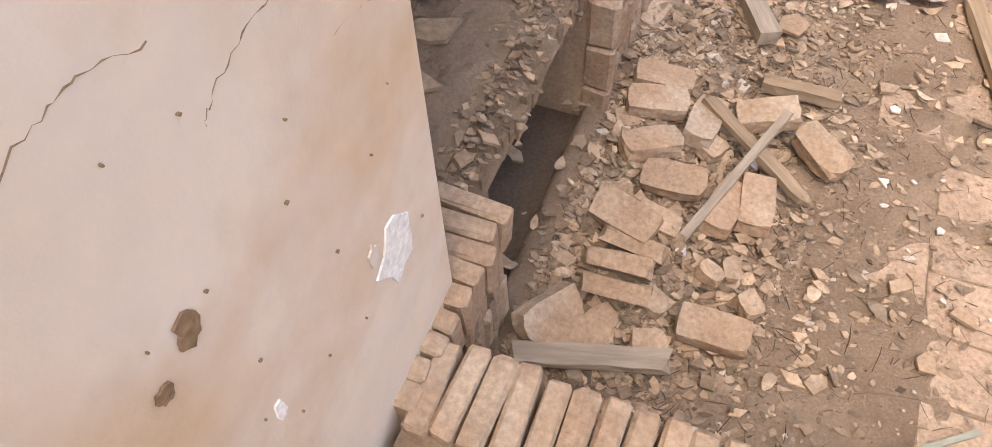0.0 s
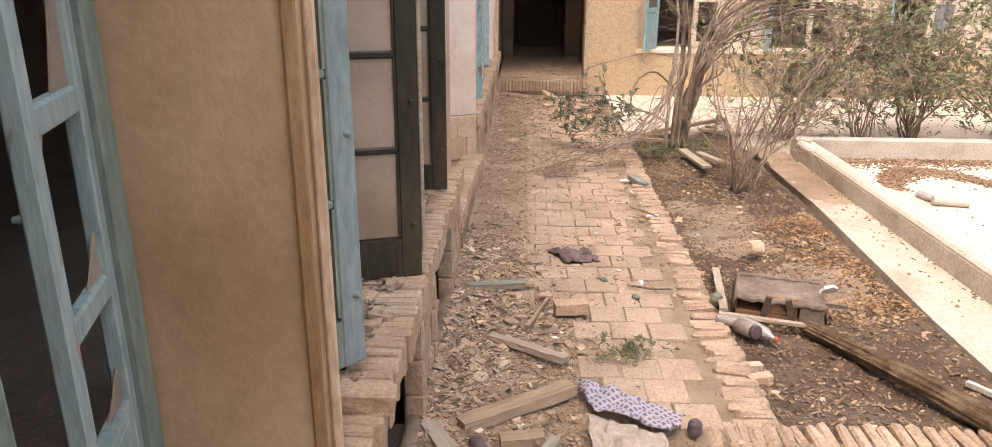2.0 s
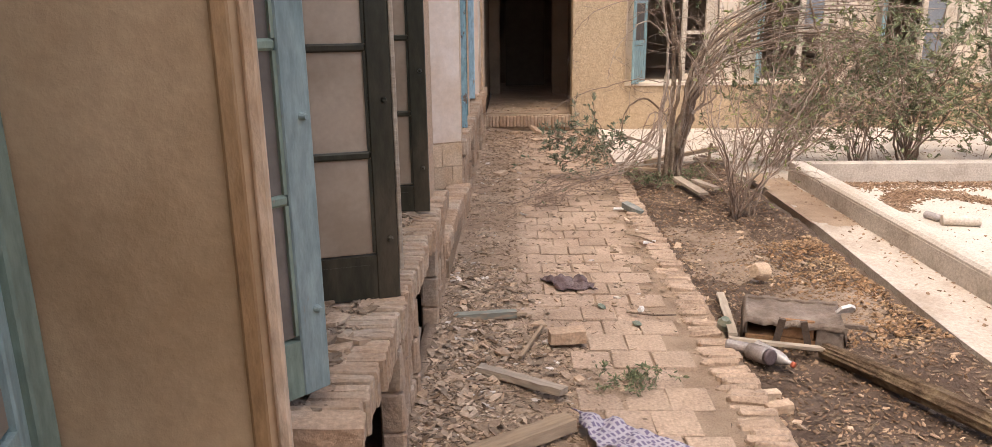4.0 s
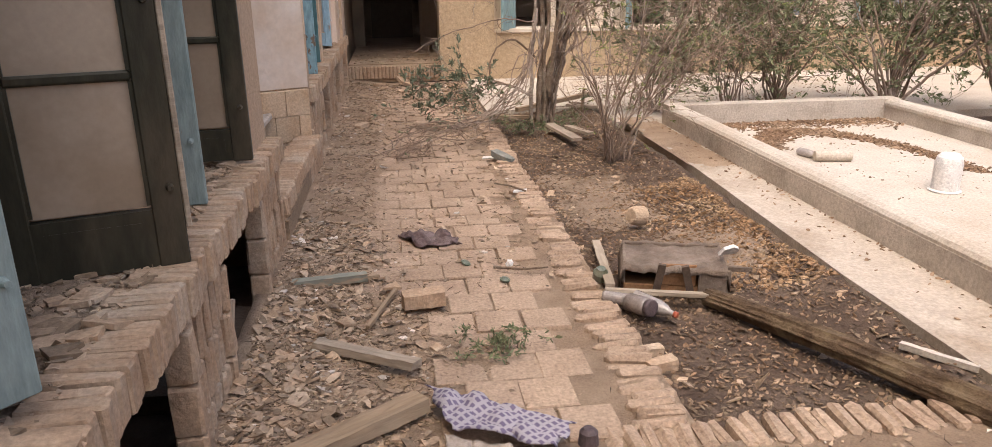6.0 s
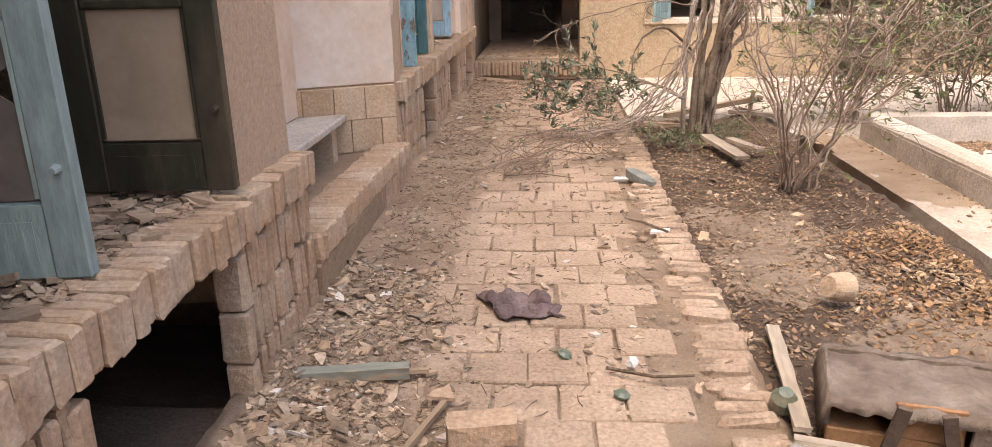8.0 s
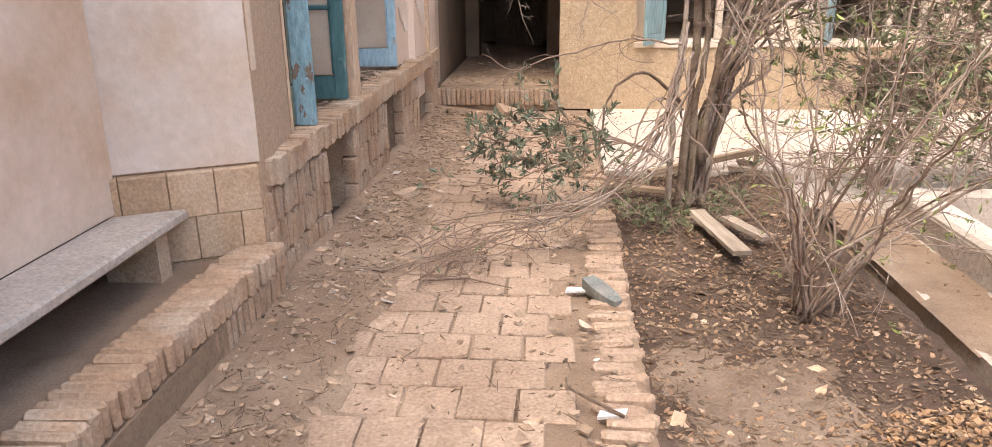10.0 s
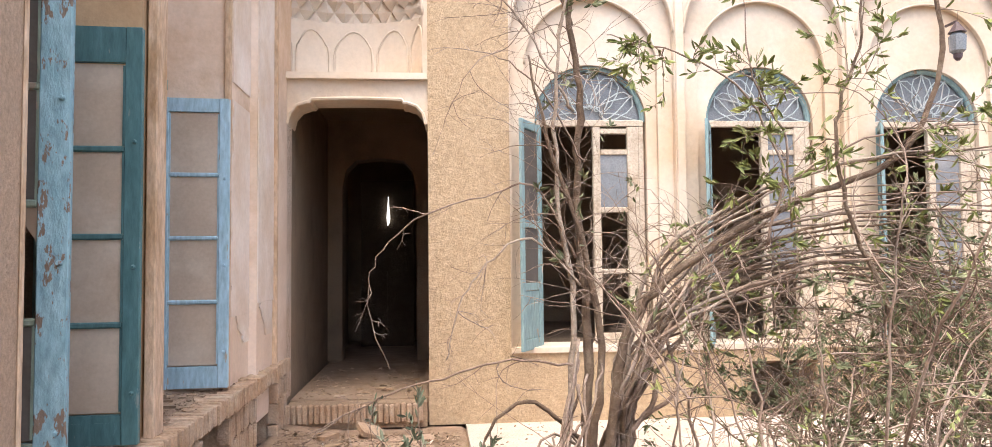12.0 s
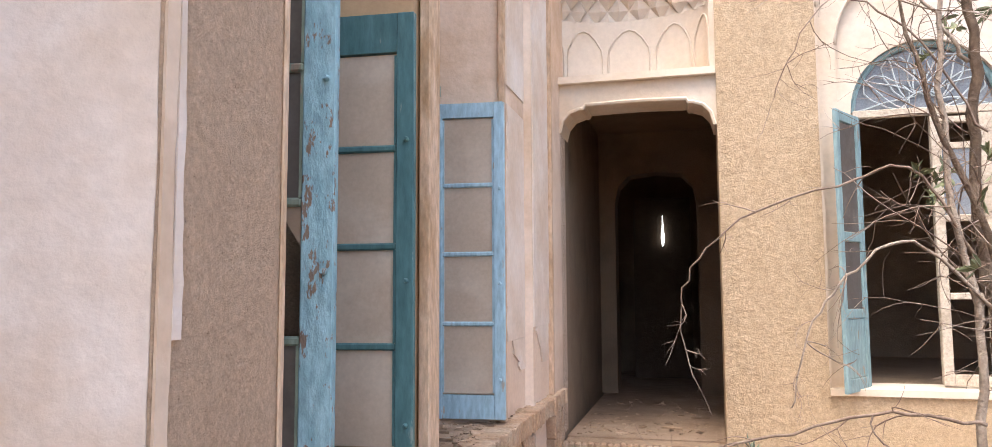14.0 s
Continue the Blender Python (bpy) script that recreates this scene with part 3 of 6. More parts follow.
def door_frame(y0, y1, mat, label, xx=-0.955):
    ob = tagged(empty("door_frame"), label, "door frame", "frames of the window doors")
    for a, c in ((y0, y0 + 0.07), (y1 - 0.07, y1)):
        b = bmesh.new()
        box(b, xx - 0.05, xx + 0.035, a, c, 0.70, 3.19)
        bevelled(b, 0.006)
        part("jamb", b, mat, ob)
    b = bmesh.new()
    box(b, xx - 0.048, xx + 0.033, y0 + 0.07, y1 - 0.07, 3.11, 3.19)
    part("head", b, mat, ob)
    b = bmesh.new()
    box(b, xx - 0.048, xx + 0.033, y0 + 0.07, y1 - 0.07, 0.70, 0.755)
    part("threshold", b, WOOD, ob)
    return ob


door_frame(0.80, 2.04, SAGE, "pale green wooden frame of the first window door")
door_frame(2.45, 3.71, BLUE, "blue-grey wooden frame of a window door")
door_frame(4.29, 5.18, BLUE, "blue-grey wooden frame of a window door")
door_frame(8.81, 9.89, SAGE, "pale green frame with flaking paint")
door_frame(10.36, 11.75, SAGE, "pale green frame with flaking paint")


def trim(x, y, w, d, z0, z1, mat, label, turn=0.0):
    b = bmesh.new()
    box(b, -w / 2, w / 2, -d / 2, d / 2, z0, z1)
    bevelled(b, 0.006)
    ob = part("trim", b, mat)
    ob.matrix_world = pose(x, y, 0, 0, 0, turn)
    return tagged(ob, label, kind="structure")


PALETRIM = material("peeling_trim", (0.66, 0.50, 0.36), (0.56, 0.39, 0.25), 9, (0.36, 0.215, 0.10), 4, 0.5, rough=0.7, bump=0.5, grain=40, stretch=(1, 1, 0.3))
BROWNTRIM = material("brown_trim", (0.33, 0.19, 0.085), (0.26, 0.145, 0.065), 9, (0.42, 0.27, 0.14), 4, 0.4, rough=0.6, bump=0.4, grain=40, stretch=(1, 1, 0.3))
trim(-0.432, 2.150, 0.030, 0.062, 0.74, TOP, PALETRIM, "peeling pinkish wooden trim on the pier edge", 14)
trim(-0.468, 2.088, 0.040, 0.022, 0.742, TOP, BROWNTRIM, "brown wooden strip on the pier edge", 20)
trim(-0.475, 10.14, 0.06, 0.16, 0.74, TOP, PALETRIM, "peeling pale wooden trim on the pier edge")
trim(-0.474, 8.668, 0.014, 0.03, 0.76, TOP, PALETRIM, "peeling white strip on the pier edge")
trim(-0.49, 11.78, 0.05, 0.05, 0.74, TOP, PALETRIM, "peeling pale wooden trim on the pier edge")
trim(-0.425, 13.32, 0.06, 0.07, 0.74, TOP, PALETRIM, "flaking pilaster strip in the corner")


# ---- plaster skins ----
def skin(name, a, b, rows, mat, label, thick=0.012, seed=1, step=0.035):
    """A thin coat on the upright plane from a to b; rows(z) gives how far it reaches, 0 to 1 from a, both ends."""
    z0, z1 = rows[0], rows[1]
    reach = rows[2]
    d = Vector((b[0] - a[0], b[1] - a[1], 0))
    nrm = Vector((d.y, -d.x, 0)).normalized()
    verts, faces = [], []
    n = int((z1 - z0) / step)
    for i in range(n + 1):
        z = z0 + (z1 - z0) * i / n
        s0, s1 = reach(z)
        for s in (s0, s1):
            p = Vector((a[0], a[1], z)) + d * s
            verts += [p + nrm * 0.001, p + nrm * thick]
    for i in range(n):
        k = 4 * i
        faces += [(k + 1, k + 3, k + 7, k + 5), (k + 3, k + 2, k + 6, k + 7), (k, k + 1, k + 5, k + 4)]
    faces += [(0, 2, 3, 1), (4 * n, 4 * n + 1, 4 * n + 3, 4 * n + 2)]
    return tagged(soup(name, verts, faces, mat), label, kind="structure")


def rag(z, k, amp, s=3.0):
    return amp * noise.fractal(Vector((z * s, k * 7.3, 0.5)), 1.0, 2.0, 5)


TANSKIN = material("pale_tan_plaster", (0.70, 0.56, 0.42), (0.63, 0.49, 0.36), 3, (0.54, 0.39, 0.26), 2, 0.5, rough=0.8, bump=0.2, grain=20, mottle=0.2)
skin("plaster_skin", (-1.05, 7.62), (-0.40, 7.95), (0.755, TOP, lambda z: (0.0, min(1.0, 0.995 + rag(z, 1, 0.006)))), PLASTER, "white plaster coat with a ragged edge")
skin("plaster_skin", (-0.40, 7.955), (-0.40, 8.12), (1.55, TOP, lambda z: (0.31, max(0.37, 0.47 + rag(z, 2, 0.10)))), PLASTER, "white plaster coat with a ragged edge")
skin("plaster_skin", (-0.40, 7.955), (-0.40, 8.12), (1.2, TOP, lambda z: (0.0, max(0.1, 0.31 + min(0.0, rag(z, 3, 0.10))))), TANSKIN, "strip of smooth tan plaster at the pier corner", 0.010)
skin("plaster_skin", (-0.44, 12.61), (-0.44, 13.28), (1.38, TOP, lambda z: (0.0, 1.0)), PLASTER, "flaking white paint coat on the corner pier")
skin("plaster_skin", (-0.44, 12.61), (-0.44, 13.28), (1.06, 1.378, lambda z: (0.45 - 0.9 * (z - 1.06) + rag(z, 4, 0.2, 9), 0.93 + rag(z, 5, 0.06, 9))), PLASTER, "ragged lower edge of the flaking white paint")
skin("plaster_skin", (-0.50, 11.9), (-0.50, 12.54), (3.25, TOP, lambda z: (0.05, 1.0)), PLASTER, "greyish white wash on the pier")
skin("plaster_skin", (-0.50, 11.85), (-0.50, 12.54), (1.30, 3.1, lambda z: (0.1 + rag(z, 7, 0.15), 0.97)), PLASTER, "flaking whitish wash on the pier")
skin("plaster_skin", (-0.50, 11.85), (-0.50, 12.54), (1.05, 1.298, lambda z: (0.75 - 1.6 * (z - 1.05) + rag(z, 8, 0.2, 9), 0.97)), PLASTER, "ragged lower edge of the whitish wash")
skin("plaster_skin", (2.0, FY + 0.001), (2.035, FY + 0.001), (0.9, TOP, lambda z: (0.0, max(0.2, 0.6 + rag(z, 9, 0.4)))), GYPSUM, "ragged plaster edge")


def wall_patch(cx, cy, cz, w, h, seed, mat, label, x=-0.4045):
    """A shallow flake on the near pier."""
    rng = random.Random(seed)
    k = 14
    pts = []
    for i in range(k):
        a = 2 * math.pi * i / k
        r = 0.55 + 0.45 * rng.random()
        pts.append((cy + w * 0.5 * r * math.cos(a), cz + h * 0.5 * r * math.sin(a)))
    b = bmesh.new()
    lo = [b.verts.new((x, y, z)) for y, z in pts]
    hi = [b.verts.new((x + 0.004, y, z)) for y, z in pts]
    b.faces.new(hi)
    for i in range(k):
        b.faces.new((lo[i], lo[(i + 1) % k], hi[(i + 1) % k], hi[i]))
    return tagged(part("plaster_flake", b, mat), label, kind="structure")


HOLE = material("hole_clay", (0.34, 0.22, 0.12), (0.24, 0.15, 0.085), 20, bump=0.6)
FRESH = material("fresh_gypsum", (0.88, 0.84, 0.78), (0.84, 0.79, 0.72), 12, rough=0.8, bump=0.2)
wall_patch(0, 0.56, 1.14, 0.15, 0.19, 3, FRESH, "fresh white flake in the plaster")
wall_patch(0, 0.50, 1.20, 0.03, 0.08, 8, PLASTER, "curled plaster flake")
wall_patch(0, 0.195, 1.523, 0.045, 0.06, 5, HOLE, "gouged hole in the plaster")
wall_patch(0, 0.134, 1.492, 0.03, 0.035, 6, HOLE, "small gouged hole in the plaster")
wall_patch(0, 0.225, 1.219, 0.025, 0.06, 11, FRESH, "fresh white flake in the plaster")


def crack(points, x, label, r=0.0013):
    v, f = [], []
    rng = random.Random(len(points) * 31 + int(points[0][0] * 100))
    pts = []
    for (y0, z0), (y1, z1) in zip(points, points[1:]):
        for i in range(8):
            t = i / 8
            pts.append(Vector((x, y0 + (y1 - y0) * t + rng.uniform(-1, 1) * 0.004, z0 + (z1 - z0) * t + rng.uniform(-1, 1) * 0.004)))
    tube(v, f, pts, [r * rng.uniform(0.4, 1.2) for _ in pts], 4)
    return tagged(soup("plaster_crack", v, f, HOLE), label, kind="structure")


crack([(0.10, 1.79), (0.18, 1.826), (0.251, 1.828), (0.33, 1.80)], -0.4055, "dark crack in the plaster")
crack([(0.33, 1.69), (0.362, 1.716), (0.45, 1.735), (0.521, 1.711), (0.604, 1.688), (0.625, 1.662)], -0.4055, "dark crack in the plaster")
rp = random.Random(12)
for i in range(18):
    s = rp.uniform(0.003, 0.006)
    wall_patch(0, rp.uniform(-0.1, 0.7), rp.uniform(1.0, 1.9), s * rp.uniform(0.8, 2.0), s, 60 + i, HOLE, "small pit in the plaster")
crack([(0.549, 1.618), (0.623, 1.606), (0.725, 1.567)], -0.4055, "dark crack in the plaster", 0.0009)


# ---- recess with low curb and stone bench ----
structure("recess_floor", lambda b: box(b, -1.25, -0.55, 5.85, 7.96, -0.1, 0.29), DIRT, "earth floor of the recess behind the curb")
structure("curb_core", lambda b: box(b, -0.56, -0.36, 5.85, 7.95, -0.1, 0.20), MORTAR, "mortar core of the low brick curb")
b = bmesh.new()
prism(b, [(-0.99, 5.83), (-0.69, 5.83), (-0.69, 7.72), (-0.99, 7.565)], 0.52, 0.575)
bevelled(b, 0.012)
tagged(part("stone_slab", b, RIM), "worn grey stone slab over a low cellar window", "slab")
structure("recess_jamb", lambda b: (box(b, -0.99, -0.73, 7.46, 7.565, 0.29, 0.518), box(b, -0.99, -0.82, 5.84, 5.95, 0.29, 0.518)), BRICKS, "brick jamb of the low cellar window")
b = bmesh.new()
prism(b, [(-1.05, 7.545), (-0.375, 7.90), (-0.375, 7.955), (-0.40, 7.955), (-1.05, 7.63)], 0.28, 0.30)
tagged(part("block_bed", b, MORTAR), "mortar bed under the clay blocks", kind="structure")
BLOCK = material("clay_block", (0.50, 0.355, 0.225), (0.44, 0.30, 0.185), 5, (0.55, 0.42, 0.29), 2, 0.5, bump=0.35, rand=0.1)
blocks_row = bpy.data.objects["block_bed"]
for r in range(2):
    for i in range(4):
        L = 0.74 / 3.5
        s0, s1 = max(0.0, i * L - (L / 2 if r else 0)), min(0.74, (i + 1) * L - (L / 2 if r else 0))
        b = bmesh.new()
        box(b, s0 + 0.0015, s1 - 0.0015, 0.0, 0.075, 0.302 + r * 0.221, 0.521 + r * 0.221)
        bevelled(b, 0.004)
        ob = part("clay_block", b, BLOCK, blocks_row)
        ob.matrix_world = pose(-1.045, 7.55, 0, 0, 0, 27.7)

# ---- bricks of plinth, coping and curb ----
plinth = bpy.data.objects["plinth_core"]
COPES = [mesh_of(blunt_box(0.21, 0.0578, 0.145, 0.009, 0.004, s), "coping_brick", BRICK) for s in range(5)]
SOLDIERS = [mesh_of(blunt_box(0.06, 0.050, 0.195, 0.012, 0.0045, s + 20), "face_brick", BRICK) for s in range(5)]
rb = random.Random(77)
y = 0.46
while y < FY - 0.03:
    if not (0.96 < y < 1.985 or 5.84 < y < 7.98):
        put("coping_brick", rb.choice(COPES), pose(PX - 0.082 + rb.uniform(-0.010, 0.012), y, 0.598 + rb.uniform(-0.007, 0.006), rb.uniform(-2, 2), rb.uniform(-2, 2), rb.uniform(-2.5, 2.5)), plinth)
    y += 0.0605 + rb.uniform(-0.001, 0.002)
for y0, y1 in SOLID:
    y0 = max(y0, 0.47)
    n = max(1, round((y1 - y0) / 0.058))
    for i in range(n):
        for r in range(3):
            put("face_brick", rb.choice(SOLDIERS), pose(PX - 0.03 + rb.uniform(-0.012, 0.010), y0 + (i + 0.5) * (y1 - y0) / n, -0.02 + r * 0.203 + rb.uniform(-0.02, 0.012), rb.uniform(-2, 2), rb.uniform(-2, 2), rb.uniform(-4, 4)), plinth)
JAMB = [mesh_of(blunt_box(0.105, 0.07, 0.19, 0.010, 0.005, s + 40), "jamb_brick", BRICK) for s in range(3)]
for v0, v1, vz in VENTS:
    for r in range(3):
        put("jamb_brick", rb.choice(JAMB), pose(PX - 0.028, v1 + 0.02, -0.02 + r * 0.2, rb.uniform(-2, 2), 0, rb.uniform(-3, 3)), plinth)
        if v0 > 2.2:
            put("jamb_brick", rb.choice(JAMB), pose(PX - 0.035, v0 - 0.005, -0.02 + r * 0.2, rb.uniform(-2, 2), 0, rb.uniform(-3, 3)), plinth)

curb = bpy.data.objects["curb_core"]
CURBS = [mesh_of(blunt_box(0.235, 0.055, 0.14, 0.017, 0.005, s + 60), "curb_brick", BRICK) for s in range(4)]
y = 5.89
while y < 7.95:
    t = (y - 5.88) / 2.05
    x = -0.470 - 0.03 * math.sin(t * math.pi) + 0.05 * t
    put("curb_brick", rb.choice(CURBS), pose(x + rb.uniform(-0.006, 0.006), y, 0.20 + rb.uniform(-0.006, 0.006), rb.uniform(-2, 2), rb.uniform(-2, 2), rb.uniform(-3, 3) + 4), curb)
    put("curb_brick", rb.choice(SOLDIERS), pose(x + 0.075, y, 0.005 + rb.uniform(-0.01, 0.01), 0, 0, rb.uniform(-3, 3)), curb)
    y += 0.061

platform = bpy.data.objects["entrance_platform"]
x = PX + 0.03
while x < 1.2:
    put("edge_brick", rb.choice(COPES), pose(x, 0.50 + rb.uniform(-0.008, 0.008), 0.592 + rb.uniform(-0.008, 0.006), 0, 0, 90 + rb.uniform(-3, 3)), platform)
    put("edge_brick", rb.choice(SOLDIERS), pose(x, 0.47 + rb.uniform(-0.006, 0.006), 0.40 + rb.uniform(-0.01, 0.01), 0, 0, 90 + rb.uniform(-3, 3)), platform)
    put("edge_brick", rb.choice(SOLDIERS), pose(x + 0.02, 0.47 + rb.uniform(-0.006, 0.006), 0.20 + rb.uniform(-0.01, 0.01), 0, 0, 90 + rb.uniform(-3, 3)), platform)
    x += 0.0615

step = structure("doorway_step", lambda b: box(b, DOOR_X0 + 0.03, 1.09, FY - 0.10, FY + 0.12, 0.0, 0.255), MORTAR, "low earth step before the doorway")
x = -0.36
while x < 1.08:
    put("step_brick", rb.choice(SOLDIERS), pose(x, FY - 0.12 + rb.uniform(-0.01, 0.01), 0.06 + rb.uniform(-0.01, 0.006), 0, 0, 90 + rb.uniform(-4, 4)), step)
    x += 0.06

# ---- paving ----
relief(1.4, 3.3, -2.0, 3.5, 0.05, lambda x, y: -0.008 + 0.017 * bumpy(x, y, 1.7) + 0.006 * bumpy(x, y, 11), "yard_dirt", DIRT, "dusty earth between worn brick pavers")
paving = structure("paving_bed", lambda b: box(b, 0.0, 3.0, 0.8, FY - 0.3, -0.085, -0.07), MORTAR, "bed of the brick paving")
TILES = [mesh_of(blunt_box(0.231 - 0.002 * (s % 3), 0.231 - 0.002 * (s % 2), 0.05, 0.006, 0.003, s + 80), "paver", PAVER) for s in range(6)]
count = 0
y, row = 3.66, 0
while y < 13.3:
    for c in range(6):
        xc = 0.10 + 0.2385 * c + (0.119 if row % 2 else 0) + rb.uniform(-0.006, 0.006)
        if xc < 1.15 and count < 270 and not (xc < 0.5 and y < 5.0):
            put("paver", rb.choice(TILES), pose(xc, y + rb.uniform(-0.004, 0.004), -0.050 + rb.uniform(-0.007, 0.004), rb.uniform(-0.9, 0.9), rb.uniform(-0.9, 0.9), rb.choice((0, 90, 180)) + rb.uniform(-1, 1)), paving)
            count += 1
    y += 0.2385 + rb.uniform(-0.002, 0.003)
    row += 1
for i in range(9):
    for j in range(9):
        xc, yc = 0.72 + 0.2385 * i, 1.0 + 0.2385 * j + (0.12 if i % 2 else 0)
        if yc < 3.42 and not (xc < 0.9 and yc < 1.3):
            put("paver", rb.choice(TILES), pose(xc + rb.uniform(-0.004, 0.004), yc, -0.051 + rb.uniform(-0.006, 0.003) - (0.012 if xc < 1.0 else 0), rb.uniform(-0.8, 0.8), rb.uniform(-0.8, 0.8), rb.choice((0, 90, 180)) + rb.uniform(-1, 1)), paving)
EDGES = [mesh_of(blunt_box(0.20 + 0.012 * (s % 3), 0.060, 0.10, 0.018, 0.007, s + 100), "border_brick", PAVER) for s in range(6)]
border = structure("path_border", lambda b: box(b, 1.27, 1.47, 3.5, 10.7, -0.1, -0.045), MORTAR, "bed of the brick border of the path")
y = 3.62
while y < 10.6:
    put("border_brick", rb.choice(EDGES), pose(1.345 + 0.02 * (y - 3.6) / 4 + rb.uniform(-0.03, 0.03), y, -0.094 + rb.uniform(-0.02, 0.018), rb.uniform(-9, 9), rb.uniform(-5, 5), rb.uniform(-6, 6)), border)
    y += 0.063 + rb.uniform(-0.004, 0.007)
x = 1.12
while x < 2.75:
    put("border_brick", rb.choice(EDGES), pose(x, 3.50 + rb.uniform(-0.02, 0.02), -0.092 + rb.uniform(-0.015, 0.014), rb.uniform(-6, 6), 0, 90 + rb.uniform(-6, 6)), border)
    x += 0.07 + rb.uniform(-0.004, 0.01)


# ---- arched windows of the far front ----
LATTICE = material("lattice_paint", (0.46, 0.50, 0.50), (0.38, 0.42, 0.42), 12, (0.55, 0.50, 0.44), 5, 0.4, rough=0.6, bump=0.2)
BLUEPANE = material("grey_blue_glass", (0.23, 0.24, 0.255), (0.18, 0.19, 0.20), 4, (0.30, 0.30, 0.30), 2, 0.4, rough=0.2, bump=0.02, spec=0.5)
CREAMWOOD = material("cream_wood", (0.60, 0.51, 0.40), (0.50, 0.41, 0.31), 12, (0.40, 0.31, 0.22), 4, 0.4, rough=0.7, bump=0.4, grain=40)


def arch_tube(parent, name, pts, r, mat, sides=6):
    v, f = [], []
    tube(v, f, [Vector(p) for p in pts], [r] * len(pts), sides)
    return soup(name, v, f, mat, parent)


def arched_window(k, c, shutter_turn, leaf_panes, label):
    ob = tagged(empty("window_%d" % k, pose(c, FY + 0.24, 0.8)), label, kind="structure")
    R, spring = 0.62, 2.52

    def place(o):
        o.matrix_parent_inverse = Matrix.Identity(4)
        return o
    v, f = [], []
    # lunette frame
    ring = [(R * math.cos(radians(a)), 0, spring + R * math.sin(radians(a))) for a in range(0, 181, 6)]
    place(arch_tube(ob, "lunette_frame", ring, 0.035, SHUTTER, 8))
    b = bmesh.new()
    upright(b, [(x, z) for x, _, z in [(p[0] * 0.97, 0, spring + (p[2] - spring) * 0.97) for p in ring]], 0.03, 0.036)
    place(part("pane", b, BLUEPANE, ob))
    # star lattice: petals about the centre and two rings of arcs
    for i in range(1, 6):
        a = radians(180 * i / 6)
        cx, cz = 0.36 * math.cos(a), spring + 0.36 * math.sin(a)
        pts = []
        for j in range(13):
            t = 2 * math.pi * j / 12
            rr = 0.17 * (1 + 0.28 * math.cos(2 * (t - a)))
            z = cz + rr * math.sin(t)
            pts.append((cx + rr * math.cos(t), -0.005, max(z, spring + 0.012)))
        place(arch_tube(ob, "lattice_bar", pts, 0.0075, LATTICE, 5))
    for i in range(0, 7):
        a = radians(180 * i / 6)
        for s in (-1, 1):
            e = radians(min(180, max(0, 180 * i / 6 + s * 30)))
            pts = []
            for j in range(6):
                t = j / 5
                r = 0.16 + (R - 0.18) * t
                aa = a + (e - a) * math.sin(t * math.pi / 2)
                pts.append((r * math.cos(aa), -0.012, spring + 0.012 + r * math.sin(aa)))
            place(arch_tube(ob, "lattice_bar", pts, 0.0075, LATTICE, 5))
    half = [(0.16 * math.cos(radians(a)), -0.008, spring + 0.012 + 0.16 * math.sin(radians(a))) for a in range(0, 181, 15)]
    place(arch_tube(ob, "lattice_bar", half, 0.0085, LATTICE, 5))

    def bar(name, x0, x1, z0, z1, y0=-0.035, y1=0.035, mat=CREAMWOOD):
        bb = bmesh.new()
        box(bb, x0, x1, y0, y1, z0, z1)
        bevelled(bb, 0.006)
        return place(part(name, bb, mat, ob))
    bar("transom", -R, R, spring - 0.055, spring + 0.015)
    bar("jamb", -R, -R + 0.06, 0.0, spring - 0.057, mat=SHUTTER)
    bar("jamb", R - 0.06, R, 0.0, spring - 0.057)
    # closed leaf on one half
    x0, x1 = 0.03, R - 0.062
    bar("leaf_stile", x0, x0 + 0.085, 0.02, spring - 0.06)
    bar("leaf_stile", x1 - 0.13, x1, 0.02, spring - 0.06)
    zs = [0.02, 0.78, 1.48, 2.14, spring - 0.14]
    for z in zs:
        bar("leaf_rail", x0 + 0.086, x1 - 0.131, z, z + (0.1 if z < 0.5 else 0.06), -0.025, 0.025)
    for i in leaf_panes:
        bar("pane", x0 + 0.08, x1 - 0.125, zs[i] + 0.05, zs[i + 1] + 0.01, -0.004, 0.004, BLUEPANE)
    # open shutter, swung outward
    w = 0.52
    sh = empty("shutter")
    sh.parent = ob
    sh.matrix_parent_inverse = Matrix.Identity(4)
    sh.matrix_basis = pose(-R + 0.03, -0.06, 0.0, 0, 0, shutter_turn)
    tagged(sh, "open blue shutter with flaking paint")

    def sbar(name, x0, x1, z0, z1, y=0.018, mat=SHUTTER):
        bb = bmesh.new()
        box(bb, x0, x1, -y, y, z0, z1)
        bevelled(bb, 0.005)
        o = part(name, bb, mat, sh)
        o.matrix_parent_inverse = Matrix.Identity(4)
    sbar("stile", 0, 0.07, -0.02, spring - 0.05)
    sbar("stile", w - 0.07, w, -0.02, spring - 0.05)
    for z0, z1 in ((-0.018, 0.10), (0.62, 0.70), (1.30, 1.38), (spring - 0.15, spring - 0.055)):
        sbar("rail", 0.071, w - 0.071, z0, z1)
    sbar("shutter_panel", 0.075, w - 0.075, 0.105, 0.615, 0.010)
    for z0, z1 in ((0.705, 1.295), (1.385, spring - 0.155)):
        sbar("pane", 0.075, w - 0.075, z0, z1, 0.004, GREYPANE)
    return ob


